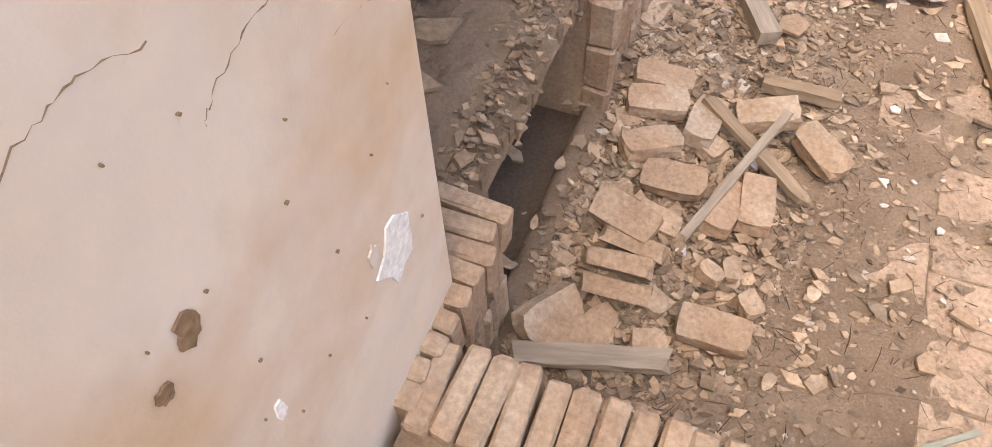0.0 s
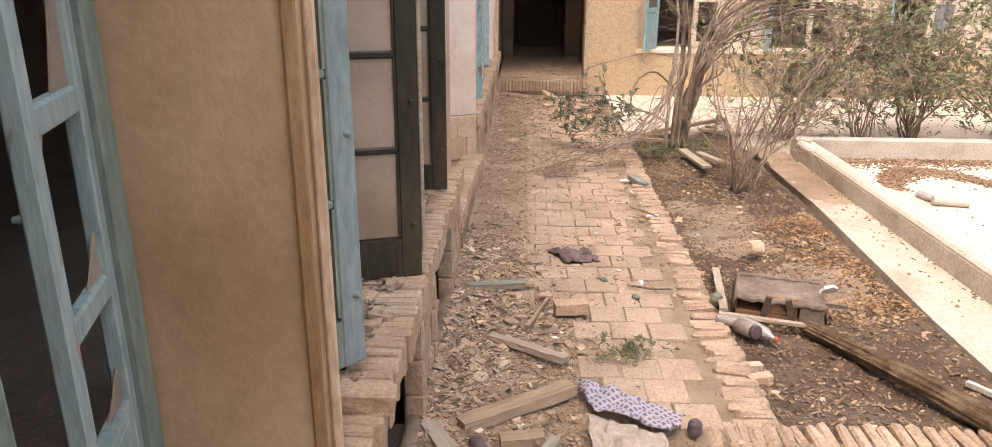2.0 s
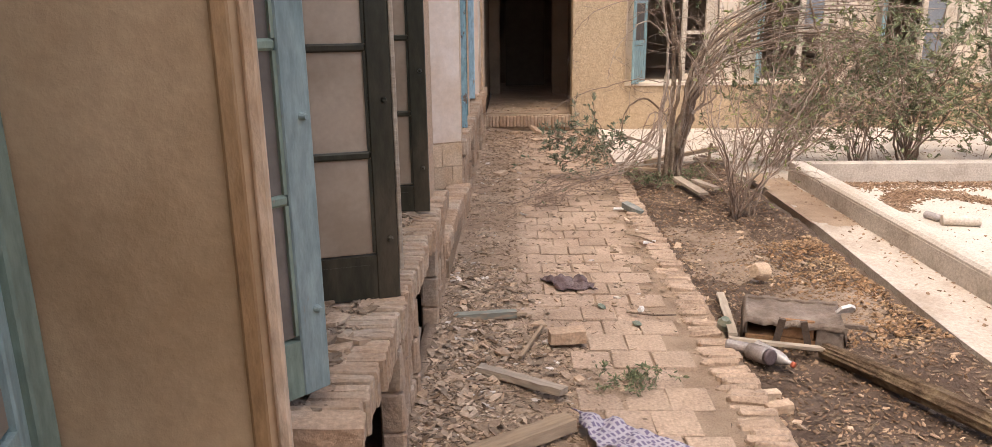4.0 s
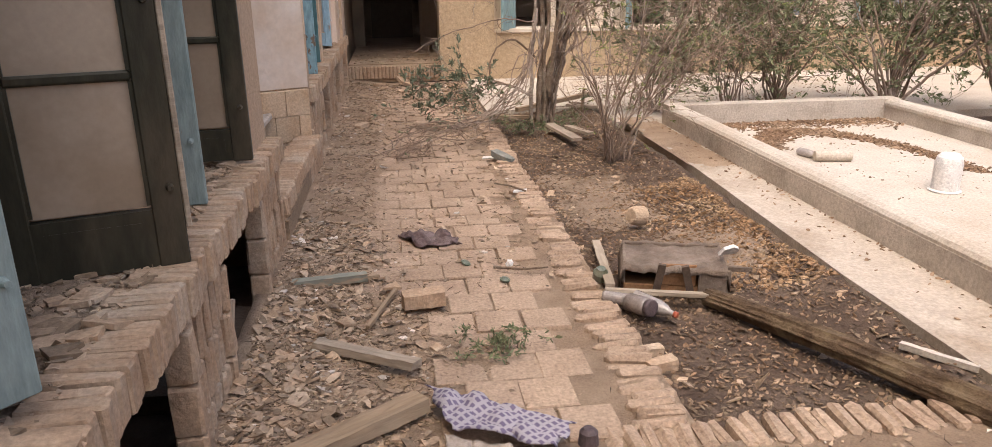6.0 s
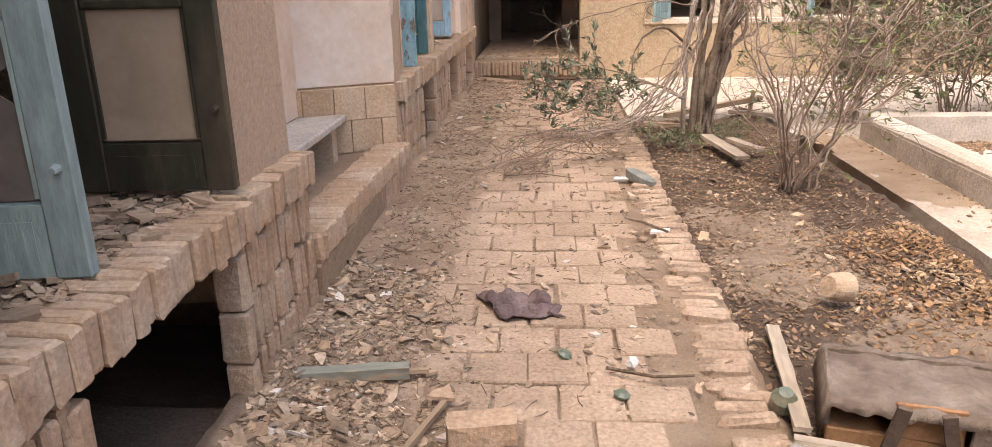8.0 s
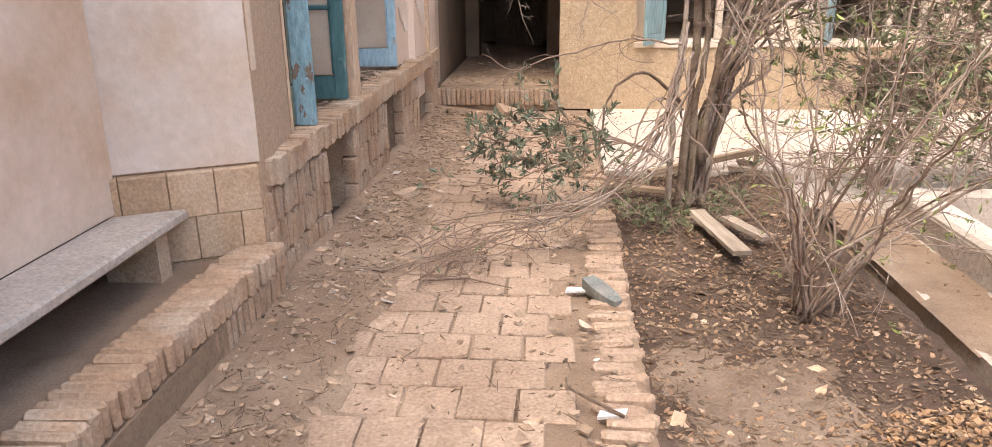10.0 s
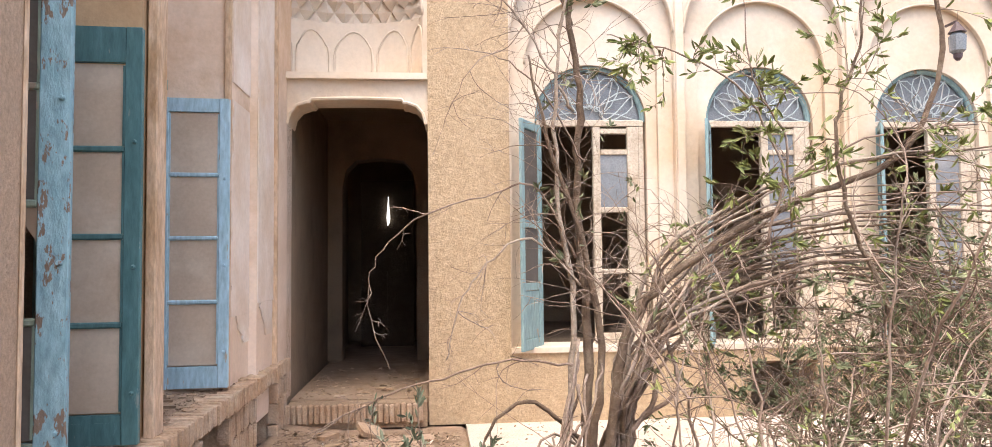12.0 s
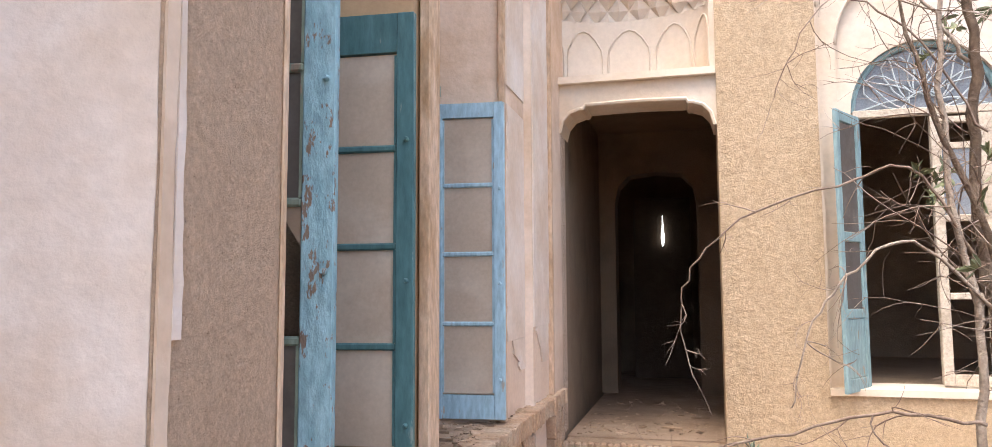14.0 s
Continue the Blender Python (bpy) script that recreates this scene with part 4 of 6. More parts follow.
arched_window(1, BAYS[0], -121, (2,), "arched window with star lattice, one shutter open, glass missing")
arched_window(2, BAYS[1], -114, (1, 2, 3), "arched window with star lattice and an open blue shutter")
arched_window(3, BAYS[2], -118, (0, 1, 2, 3), "arched window with broken star lattice")
arched_window(4, BAYS[3], -118, (0, 1, 2, 3), "arched window with star lattice")

# pilasters and mouldings of the far front
for i in range(3):
    xm = (BAYS[i] + BAYS[i + 1]) / 2
    b = bmesh.new()
    box(b, xm - 0.05, xm + 0.05, FY - 0.03, FY + 0.002, 0.802, TOP - 0.02)
    bevelled(b, 0.008)
    tagged(part("pilaster", b, GYPSUM), "slender cream plaster pilaster between the window bays", kind="structure")
for c in BAYS:
    v, f = [], []
    tube(v, f, [Vector((c + 0.93 * math.cos(radians(a)), FY, 4.3 + 0.93 * math.sin(radians(a)))) for a in range(0, 181, 5)], [0.018] * 37, 6)
    tagged(soup("arch_moulding", v, f, GYPSUM, smooth=True), "thin plaster moulding of the outer arch", kind="structure")
    v, f = [], []
    tube(v, f, [Vector((c + 0.76 * math.cos(radians(a)), FY + 0.1, 3.95 + 0.76 * math.sin(radians(a)))) for a in range(0, 181, 5)], [0.014] * 37, 6)
    tagged(soup("arch_moulding", v, f, GYPSUM, smooth=True), "thin plaster moulding of the inner arch", kind="structure")
v, f = [], []
tube(v, f, [Vector((0.27 + 0.79 * math.cos(radians(a)), FY, 4.46 + 0.79 * math.sin(radians(a)))) for a in range(0, 181, 5)], [0.016] * 37, 6)
tagged(soup("arch_moulding", v, f, GYPSUM, smooth=True), "thin plaster moulding of the niche", kind="structure")
v, f = [], []
tube(v, f, [Vector((x, FY - 0.005, z)) for x, z in door_head()], [0.02] * len(door_head()), 6)
tagged(soup("arch_moulding", v, f, GYPSUM), "plaster moulding of the doorway head", kind="structure")


# stalactite niche over the doorway
def niche():
    cx, cz, R = 0.27, 4.46, 0.80
    verts, faces = [], []
    rows, cols = 9, 24
    for j in range(rows + 1):
        el = radians(88 * j / rows)
        for i in range(cols + 1):
            az = math.pi * i / cols
            zig = 1.0 + (0.10 if (i + j) % 2 else -0.08) * (0.2 + 0.8 * math.sin(math.pi * min(1, j / rows + 0.25)))
            r = R * zig
            verts.append((cx + r * math.cos(az) * math.cos(el), FY + 0.02 + 0.42 * zig * math.sin(az) * math.cos(el), cz + r * 0.98 * math.sin(el)))
    for j in range(rows):
        for i in range(cols):
            a = j * (cols + 1) + i
            q = (a, a + 1, a + cols + 2, a + cols + 1)
            if (i + j) % 2:
                faces += [(q[0], q[1], q[2]), (q[0], q[2], q[3])]
            else:
                faces += [(q[0], q[1], q[3]), (q[1], q[2], q[3])]
    tagged(soup("niche_stalactites", verts, faces, GYPSUM), "faceted stalactite vault of cream plaster", kind="structure")
    verts, faces = [], []
    n = 24
    for i in range(n + 1):
        az = math.pi * i / n
        for z in (3.80, cz + 0.02):
            verts.append((cx + 0.79 * math.cos(az), FY + 0.02 + 0.40 * math.sin(az), z))
    faces = [(2 * i, 2 * i + 2, 2 * i + 3, 2 * i + 1) for i in range(n)]
    tagged(soup("niche_wall", verts, faces, GYPSUM, smooth=True), "curved back of the niche", kind="structure")
    for i in range(5):
        a0, a1 = math.pi * (i + 0.06) / 5, math.pi * (i + 0.94) / 5
        pts = []
        for s in range(17):
            t = s / 16
            az = a0 + (a1 - a0) * (0 if t < 0.3 else 1 if t > 0.7 else (t - 0.3) / 0.4)
            z = 3.82 + (0.32 * t / 0.3 if t < 0.3 else 0.32 * (1 - t) / 0.3 if t > 0.7 else 0.32 + 0.24 * math.sin(math.pi * (t - 0.3) / 0.4) ** 0.8)
            pts.append(Vector((cx + 0.785 * math.cos(az), FY + 0.018 + 0.395 * math.sin(az), z)))
        v, f = [], []
        tube(v, f, pts, [0.012] * len(pts), 5)
        tagged(soup("niche_rib", v, f, GYPSUM, smooth=True), "raised plaster rib of a blind arch", kind="structure")


niche()

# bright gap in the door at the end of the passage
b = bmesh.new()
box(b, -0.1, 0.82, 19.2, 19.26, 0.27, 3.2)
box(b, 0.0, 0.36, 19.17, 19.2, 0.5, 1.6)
# door colour holds the shade at the far end of the passage
tagged(part("door_1", b, SHADEBROWN), "closed door at the end of the passage, its colour darkened for shade", kind="structure")
SLIT = bpy.data.materials.new("daylight_gap")
SLIT.use_nodes = True
SLIT.node_tree.nodes["Principled BSDF"].inputs["Emission Color"].default_value = (1.0, 0.97, 0.9, 1)
SLIT.node_tree.nodes["Principled BSDF"].inputs["Emission Strength"].default_value = 0.9
b = bmesh.new()
upright(b, [(0.365, 2.40), (0.39, 2.41), (0.415, 2.52), (0.40, 2.68), (0.385, 2.90), (0.375, 2.92), (0.37, 2.75), (0.35, 2.55)], 19.14, 19.15)
tagged(part("daylight_gap", b, SLIT), "jagged gap of daylight in the dark door", kind="structure")


# ---- loose things ----
def resting(bm, name, mat, m, label, category, group=""):
    ob = part(name, bm, mat)
    ob.matrix_world = m
    return tagged(ob, label, category, group)


def worn_brick(seed, sx=0.215, sy=0.105, sz=0.055, chip=0.5):
    bm = bmesh.new()
    box(bm, -sx / 2, sx / 2, -sy / 2, sy / 2, 0, sz)
    bmesh.ops.subdivide_edges(bm, edges=bm.edges[:], cuts=2, use_grid_fill=True)
    rng = random.Random(seed)
    for v in bm.verts:
        k = abs(v.co.x) / (sx / 2) + abs(v.co.y) / (sy / 2)
        pull = 0.0
        if k > 1.9:
            pull = rng.uniform(0.02, 0.12) * chip
        v.co.x *= 1 - pull
        v.co.y *= 1 - pull
        v.co += Vector((rng.uniform(-1, 1), rng.uniform(-1, 1), rng.uniform(-1, 1) if v.co.z > 0.02 else 0)) * 0.003
    return bm


def loose_brick(x, y, z, turn, seed, tilt=0, roll=0, label="loose dusty clay brick on the rubble", **kw):
    return resting(worn_brick(seed, **kw), "brick", BRICK, pose(x, y, z, tilt, roll, turn), label, "brick", "fallen bricks")


PILE = [(-0.19, 2.03, 0.07, 15, 6, 4), (-0.16, 1.83, 0.06, 35, -5, 8), (-0.04, 1.70, 0.07, 3, 12, -3), (-0.15, 1.46, 0.13, -14, 20, 6), (-0.10, 1.365, 0.085, -5, -62, 2), (-0.12, 1.28, 0.08, 2, -66, -3), (-0.105, 1.19, 0.075, 6, -58, 3), (0.215, 1.20, 0.03, 3, 6, 2), (-0.29, 1.05, 0.10, 60, 45, 10), (0.245, 1.72, 0.03, 95, 2, 2), (0.15, 1.67, 0.025, 80, 0, 3), (0.42, 2.03, 0.035, -40, 4, 6), (0.21, 2.13, 0.05, 20, 3, -8), (-0.005, 2.0, 0.06, 85, 5, 4), (-0.17, 1.02, 0.05, 38, 12, 0), (-0.20, 2.16, 0.06, 10, 0, 8)]
for i, (x, y, z, turn, tilt, roll) in enumerate(PILE):
    loose_brick(x, y, z, turn, i, tilt, roll, chip=0.8 + 0.5 * (i % 3), sx=0.225, sy=0.115, sz=0.062)
for i, (x, y, turn, sx) in enumerate([(0.04, 1.09, 20, 0.11), (-0.12, 1.11, 50, 0.10), (0.02, 1.23, 70, 0.08), (-0.28, 1.95, 30, 0.09), (0.22, 1.44, 10, 0.06), (0.30, 1.33, 40, 0.07), (0.16, 1.40, 70, 0.06), (-0.22, 1.60, 15, 0.12), (-0.30, 1.30, 75, 0.1), (0.05, 1.92, 60, 0.1), (-0.33, 2.55, 80, 0.2), (-0.05, 1.55, -10, 0.16)]):
    loose_brick(x, y, 0.03, turn, 50 + i, 6, 5, label="broken half of a dusty clay brick", sx=sx, sy=0.085, sz=0.045, chip=1.8)
loose_brick(0.445, 4.81, 0.028, 8, 70, label="whole clay brick on the dusty path", sx=0.225, sz=0.075)
loose_brick(-0.46, 1.985, 0.735, 4, 80, 4, 3, "worn brick at the end of the broken ledge", sx=0.24, sy=0.11, sz=0.06)
loose_brick(-0.435, 2.50, 0.742, 8, 81, 3, 6, "loose coping brick on the ledge edge", sx=0.23, sy=0.10, sz=0.07)
loose_brick(-0.30, 2.78, 0.05, 80, 82, 4, 5, "loose dusty clay brick by the plinth")
loose_brick(-0.05, 9.86, 0.0, 62, 71, label="loose clay brick on the path")
loose_brick(0.52, 13.35, 0.02, 30, 72, 18, 20, "broken paving slab before the doorway", sx=0.28, sy=0.25, sz=0.045)
loose_brick(0.12, 13.2, 0.0, 60, 73, label="loose clay brick before the doorway")
loose_brick(1.50, 4.10, -0.06, 14, 74, label="border brick knocked out of line", sx=0.15, sy=0.07)
loose_brick(1.49, 4.24, -0.065, 8, 75, label="border brick knocked out of line", sx=0.13, sy=0.06)
loose_brick(-0.42, 9.72, 0.0, 40, 76, 15, 12, "broken brick at the vent", sx=0.15)
loose_brick(-0.30, 9.55, 0.0, 10, 77, 5, 2, "broken brick at the vent", sx=0.12)


def batten(name, a, b2, w, h, mat, label, z0=0.0, z1=None, seed=0, category="timber", ragged=0.0):
    a, b2 = Vector((*a, z0)), Vector((*b2, z0 if z1 is None else z1))
    d = b2 - a
    L = d.length
    bm = bmesh.new()
    box(bm, 0, L, -w / 2, w / 2, 0, h)
    long_edges = [e for e in bm.edges if abs(e.verts[0].co.x - e.verts[1].co.x) > L / 2]
    bmesh.ops.subdivide_edges(bm, edges=long_edges, cuts=7, use_grid_fill=True)
    rng = random.Random(seed)
    for v in bm.verts:
        end = v.co.x < 1e-4 or v.co.x > L - 1e-4
        v.co += Vector(((rng.uniform(-1, 1) * ragged if end else 0), rng.uniform(-1, 1) * w * 0.06, rng.uniform(-1, 1) * h * 0.05))
    ob = part(name, bm, mat)
    ob.matrix_world = pose(a.x, a.y, a.z, 0, -math.degrees(math.asin(d.z / L)), math.degrees(math.atan2(d.y, d.x)))
    return tagged(ob, label, category, "scattered timber")


batten("beam", (-0.33, 3.40), (0.14, 2.56), 0.085, 0.06, GREYWOOD, "notched grey wooden beam on the rubble", 0.03, seed=1)
batten("beam", (-0.17, 3.41), (0.40, 3.80), 0.095, 0.06, WOOD, "brown wooden beam under the cloth", 0.03, seed=2)
batten("beam", (0.03, 3.30), (0.24, 3.34), 0.08, 0.05, WOOD, "short wooden offcut", 0.03, seed=3)
batten("batten", (0.07, 2.86), (0.30, 3.32), 0.055, 0.03, WORNGREEN, "batten with worn pale green paint", 0.03, 0.05, seed=4)
batten("batten", (0.16, 2.32), (0.45, 2.33), 0.055, 0.05, WOOD, "short wooden block on the rubble", 0.02, seed=5)
batten("plank", (0.89, 3.14), (1.17, 2.10), 0.065, 0.035, WOOD, "split brown lath lying on the pavers", 0.005, seed=6, ragged=0.05)
batten("batten", (1.13, 2.33), (1.24, 2.13), 0.06, 0.03, GREYWOOD, "short weathered board on the pavers", 0.004, seed=7)
batten("stick", (0.78, 1.01), (1.01, 1.18), 0.018, 0.012, WORNGREEN, "thin stick with worn pale green paint", 0.004, seed=8)
batten("batten", (-0.34, 0.88), (0.11, 1.03), 0.07, 0.035, GREYWOOD, "split grey timber on the rubble", 0.10, 0.08, seed=9, ragged=0.03)
batten("splinter", (0.05, 1.48), (0.27, 2.11), 0.03, 0.018, GREYWOOD, "long grey splinter across the bricks", 0.10, 0.12, seed=10, ragged=0.02)
batten("batten", (-0.02, 2.08), (0.41, 1.79), 0.045, 0.03, WOOD, "broken lath across the bricks", 0.12, 0.04, seed=11, ragged=0.03)
batten("batten", (-0.27, 5.16), (0.14, 5.22), 0.055, 0.045, WORNGREEN, "green painted batten with a nail end", 0.02, seed=12)
batten("batten", (0.13, 5.218), (0.21, 5.228), 0.02, 0.015, WOOD, "splintered end of a batten", 0.03, seed=13)
batten("batten", (-0.08, 4.40), (0.39, 4.12), 0.06, 0.04, GREYWOOD, "weathered grey batten on the debris", 0.03, seed=14, ragged=0.02)
batten("plank", (1.62, 5.74), (1.47, 4.86), 0.055, 0.018, GREYWOOD, "pale plank leaning on the border", -0.02, 0.04, seed=15)
batten("batten", (1.43, 4.82), (2.0, 4.65), 0.035, 0.022, GREYWOOD, "thin pale batten before the broken case", 0.03, seed=16)
batten("plank", (2.04, 9.40), (2.19, 8.68), 0.11, 0.03, GREYWOOD, "weathered plank in the garden bed", 0.05, 0.02, seed=17)
batten("plank", (2.22, 9.3), (2.40, 8.95), 0.08, 0.03, GREYWOOD, "weathered plank in the garden bed", 0.04, 0.02, seed=18)
batten("plank", (1.45, 10.2), (2.0, 9.9), 0.07, 0.03, WOOD, "old board at the foot of the shrub", 0.02, 0.04, seed=19)
batten("plank", (1.85, 10.5), (2.95, 11.1), 0.06, 0.05, WOOD, "old pole lying on the terrace", 0.02, 0.10, seed=20)
batten("plank", (2.55, 10.75), (3.0, 10.4), 0.07, 0.04, GREYWOOD, "old board on the terrace edge", 0.02, 0.03, seed=21)
batten("stake", (2.66, 10.40), (2.70, 10.43), 0.03, 0.03, WOOD, "wooden stake in the bed", 0.0, 0.30, seed=22)
batten("board", (-0.40, 4.12), (-0.36, 4.16), 0.02, 0.10, GREYWOOD, "broken board standing in the vent", 0.0, 0.40, seed=23)
batten("batten", (2.62, 4.02), (2.80, 3.74), 0.03, 0.03, CONCRETE, "white plastic pipe on the soil", 0.01, 0.02, seed=24)
batten("board", (0.30, 5.0), (0.16, 4.55), 0.02, 0.02, WOOD, "thin lath on the debris", 0.03, 0.03, seed=25)


def shard(x, y, z, size, seed, label="flat broken plaster slab", mat=CHIP, turn=0, thick=0.014, tilt=0):
    rng = random.Random(seed)
    angles = sorted(rng.uniform(0, 2 * math.pi) for _ in range(rng.choice((5, 6, 7))))
    if max(b2 - a for a, b2 in zip(angles, angles[1:] + [angles[0] + 2 * math.pi])) > 2.6:
        angles = [0.2, 1.5, 2.3, 3.9, 5.2]
    pts = [(size * rng.uniform(0.55, 1.1) * math.cos(a), size * rng.uniform(0.4, 0.8) * math.sin(a)) for a in angles]
    bm = bmesh.new()
    prism(bm, pts, 0, thick)
    return resting(bm, "plaster_shard", mat, pose(x, y, z, tilt, 0, turn), label, "shard", "plaster shards")


SHARDS = [(0.22, 2.70, 0.03, 0.09), (0.55, 1.16, 0.005, 0.05), (0.85, 1.35, 0.005, 0.05), (0.95, 1.55, 0.005, 0.06), (1.05, 1.9, 0.005, 0.05), (0.75, 1.6, 0.0, 0.05), (1.2, 1.2, 0.005, 0.06), (1.3, 1.0, 0.005, 0.08), (0.62, 2.5, 0.0, 0.05), (1.5, 2.3, 0.005, 0.05), (-0.68, 2.0, 0.745, 0.10), (-0.60, 1.75, 0.75, 0.12), (-0.78, 1.45, 0.745, 0.11), (-0.72, 1.25, 0.745, 0.09), (-0.66, 3.2, 0.745, 0.10), (-0.70, 3.0, 0.745, 0.09), (-0.60, 3.42, 0.745, 0.08), (-0.74, 4.7, 0.745, 0.09), (-0.62, 4.9, 0.745, 0.08), (-0.66, 4.55, 0.745, 0.07), (0.3, 5.05, 0.03, 0.10), (-0.10, 3.9, 0.04, 0.08), (0.05, 4.62, 0.04, 0.07), (-0.2, 4.25, 0.05, 0.08), (-0.15, 5.5, 0.03, 0.06), (0.12, 14.1, 0.275, 0.12), (0.6, 14.5, 0.275, 0.13), (0.9, 15.2, 0.275, 0.12), (0.2, 12.9, 0.01, 0.12), (0.45, 12.6, 0.01, 0.14), (-0.1, 12.2, 0.02, 0.1), (0.0, 11.5, 0.02, 0.09), (-0.62, 10.55, 0.745, 0.14)]
for i, (x, y, z, s) in enumerate(SHARDS):
    shard(x, y, z, s, i, turn=i * 47, tilt=3)


# broken suitcase
def suitcase(m):
    ob = tagged(empty("suitcase", m), "wrecked brown leather suitcase with torn lid on the soil", "suitcase")
    hide = material("torn_hide", (0.21, 0.155, 0.115), (0.14, 0.10, 0.075), 10, (0.30, 0.235, 0.185), 4, 0.5, rough=0.75, bump=0.8, grain=30)
    lining = material("case_lining", (0.30, 0.15, 0.07), (0.22, 0.105, 0.05), 8, (0.36, 0.2, 0.1), 3, 0.4, rough=0.6, bump=0.3)

    def local(o):
        o.matrix_parent_inverse = Matrix.Identity(4)
        return o
    v, f = [], []
    nx, ny = 30, 22
    for j in range(ny + 1):
        for i in range(nx + 1):
            x, yy = -0.30 + 0.60 * i / nx, -0.20 + 0.42 * j / ny
            z = 0.175 + 0.006 * math.sin(i * 0.9) + 0.014 * noise.fractal(Vector((x * 7, yy * 7, 1)), 1.0, 2.0, 4)
            if i in (0, nx):
                z -= 0.10
            if j == 0:
                z -= 0.03
                yy -= 0.008 * math.sin(i * 2.1)
            v.append((x, yy, z))
    for j in range(ny):
        for i in range(nx):
            a = j * (nx + 1) + i
            f.append((a, a + 1, a + nx + 2, a + nx + 1))
    o = local(soup("lid", v, f, hide, ob, smooth=True))
    s = o.modifiers.new("thick", "SOLIDIFY")
    s.thickness = 0.012
    for name, args, mat in (("base", (-0.27, 0.27, -0.16, 0.18, 0.0, 0.06), lining), ("back_panel", (-0.27, 0.27, 0.16, 0.18, 0.062, 0.19), hide), ("side_panel", (-0.28, -0.262, -0.16, 0.158, 0.062, 0.19), hide), ("front_panel", (-0.08, 0.12, -0.165, -0.15, 0.062, 0.185), lining), ("flap", (0.13, 0.30, -0.19, -0.175, 0.03, 0.17), hide)):
        bm = bmesh.new()
        box(bm, *args)
        bevelled(bm, 0.005)
        local(part(name, bm, mat, ob))
    for x, lean in ((-0.10, 8), (0.10, -14)):
        bm = bmesh.new()
        box(bm, -0.02, 0.02, -0.008, 0.008, 0, 0.22)
        o = part("strap", bm, material("strap_hide", (0.14, 0.10, 0.075), (0.10, 0.07, 0.05), 9, bump=0.4) if x < 0 else bpy.data.materials["strap_hide"], ob)
        local(o).matrix_basis = pose(x, -0.20, 0.0, 12, lean, 0)
    bm = bmesh.new()
    box(bm, 0.18, 0.42, -0.12, -0.10, 0.14, 0.165)
    local(part("slat", bm, hide, ob))
    return ob


suitcase(pose(1.86, 4.98, -0.02, 0, 0, -16))
WHITE = material("white_scrap", (0.76, 0.72, 0.68), (0.68, 0.63, 0.58), 9, (0.55, 0.48, 0.42), 4, 0.4, rough=0.7, bump=0.5)
bm = bmesh.new()
upright(bm, [(-0.06, 0.0), (0.05, 0.0), (0.045, 0.05), (0.0, 0.08), (-0.05, 0.06)], -0.01, 0.01)
resting(bm, "paper_scrap", WHITE, pose(2.14, 4.88, 0.19, 40, 0, 10), "crumpled white paper on the suitcase", "paper")


def turned(profile, segments=18):
    bm = bmesh.new()
    rings = []
    for r, z in profile:
        rings.append([bm.verts.new((r * math.cos(2 * math.pi * k / segments), r * math.sin(2 * math.pi * k / segments), z)) for k in range(segments)])
    for a, c in zip(rings, rings[1:]):
        for k in range(segments):
            bm.faces.new((a[k], a[(k + 1) % segments], c[(k + 1) % segments], c[k]))
    bm.faces.new(rings[0][::-1]), bm.faces.new(rings[-1])
    return bm


MURKY = material("murky_glass", (0.30, 0.25, 0.22), (0.22, 0.18, 0.16), 7, (0.42, 0.37, 0.33), 3, 0.4, rough=0.25, bump=0.1, spec=0.5)
DARKLID = material("dark_lid", (0.13, 0.09, 0.09), (0.09, 0.065, 0.065), 9, bump=0.3, rough=0.5)
CLEAR = material("cloudy_plastic", (0.38, 0.33, 0.30), (0.30, 0.26, 0.235), 6, (0.24, 0.20, 0.175), 3, 0.4, rough=0.2, bump=0.1, spec=0.5)
jar = tagged(empty("jar", pose(1.55, 4.62, 0.035, 82, 0, 28)), "dusty glass jar with dark lid lying on soil", "jar")
for name, prof, mt in (("body", [(0.03, -0.07), (0.05, -0.06), (0.05, 0.06), (0.042, 0.075)], MURKY), ("lid", [(0.046, 0.076), (0.046, 0.10), (0.035, 0.102)], DARKLID)):
    o = part(name, turned(prof), mt, jar, smooth=True)
    o.matrix_parent_inverse = Matrix.Identity(4)
bottle = tagged(empty("bottle", pose(1.63, 4.62, 0.03, 96, 0, 38)), "cloudy plastic bottle with red cap on soil", "bottle")
for name, prof, mt in (("body", [(0.025, -0.12), (0.04, -0.11), (0.04, 0.04), (0.03, 0.08), (0.014, 0.11), (0.014, 0.13)], CLEAR), ("cap", [(0.017, 0.131), (0.017, 0.15), (0.012, 0.152)], material("red_cap", (0.45, 0.12, 0.06), (0.36, 0.09, 0.05), 9, bump=0.1, rough=0.4))):
    o = part(name, turned(prof), mt, bottle, smooth=True)
    o.matrix_parent_inverse = Matrix.Identity(4)
resting(turned([(0.028, -0.09), (0.034, -0.08), (0.034, 0.05), (0.02, 0.08)]), "tin", MURKY, pose(1.48, 4.72, 0.03, 90, 0, 62), "dusty tin lying under the batten", "tin")
resting(turned([(0.05, 0), (0.065, 0.03), (0.07, 0.11), (0.062, 0.115), (0.055, 0.10), (0.05, 0.03)]), "clay_pot", STUCCO, pose(1.93, 5.99, 0.07, 100, 0, 115), "pale chipped clay pot lying on the soil", "pot")
GREENGLASS = material("green_glass", (0.13, 0.15, 0.10), (0.09, 0.11, 0.075), 8, (0.24, 0.21, 0.15), 4, 0.4, rough=0.3, bump=0.2, spec=0.5)
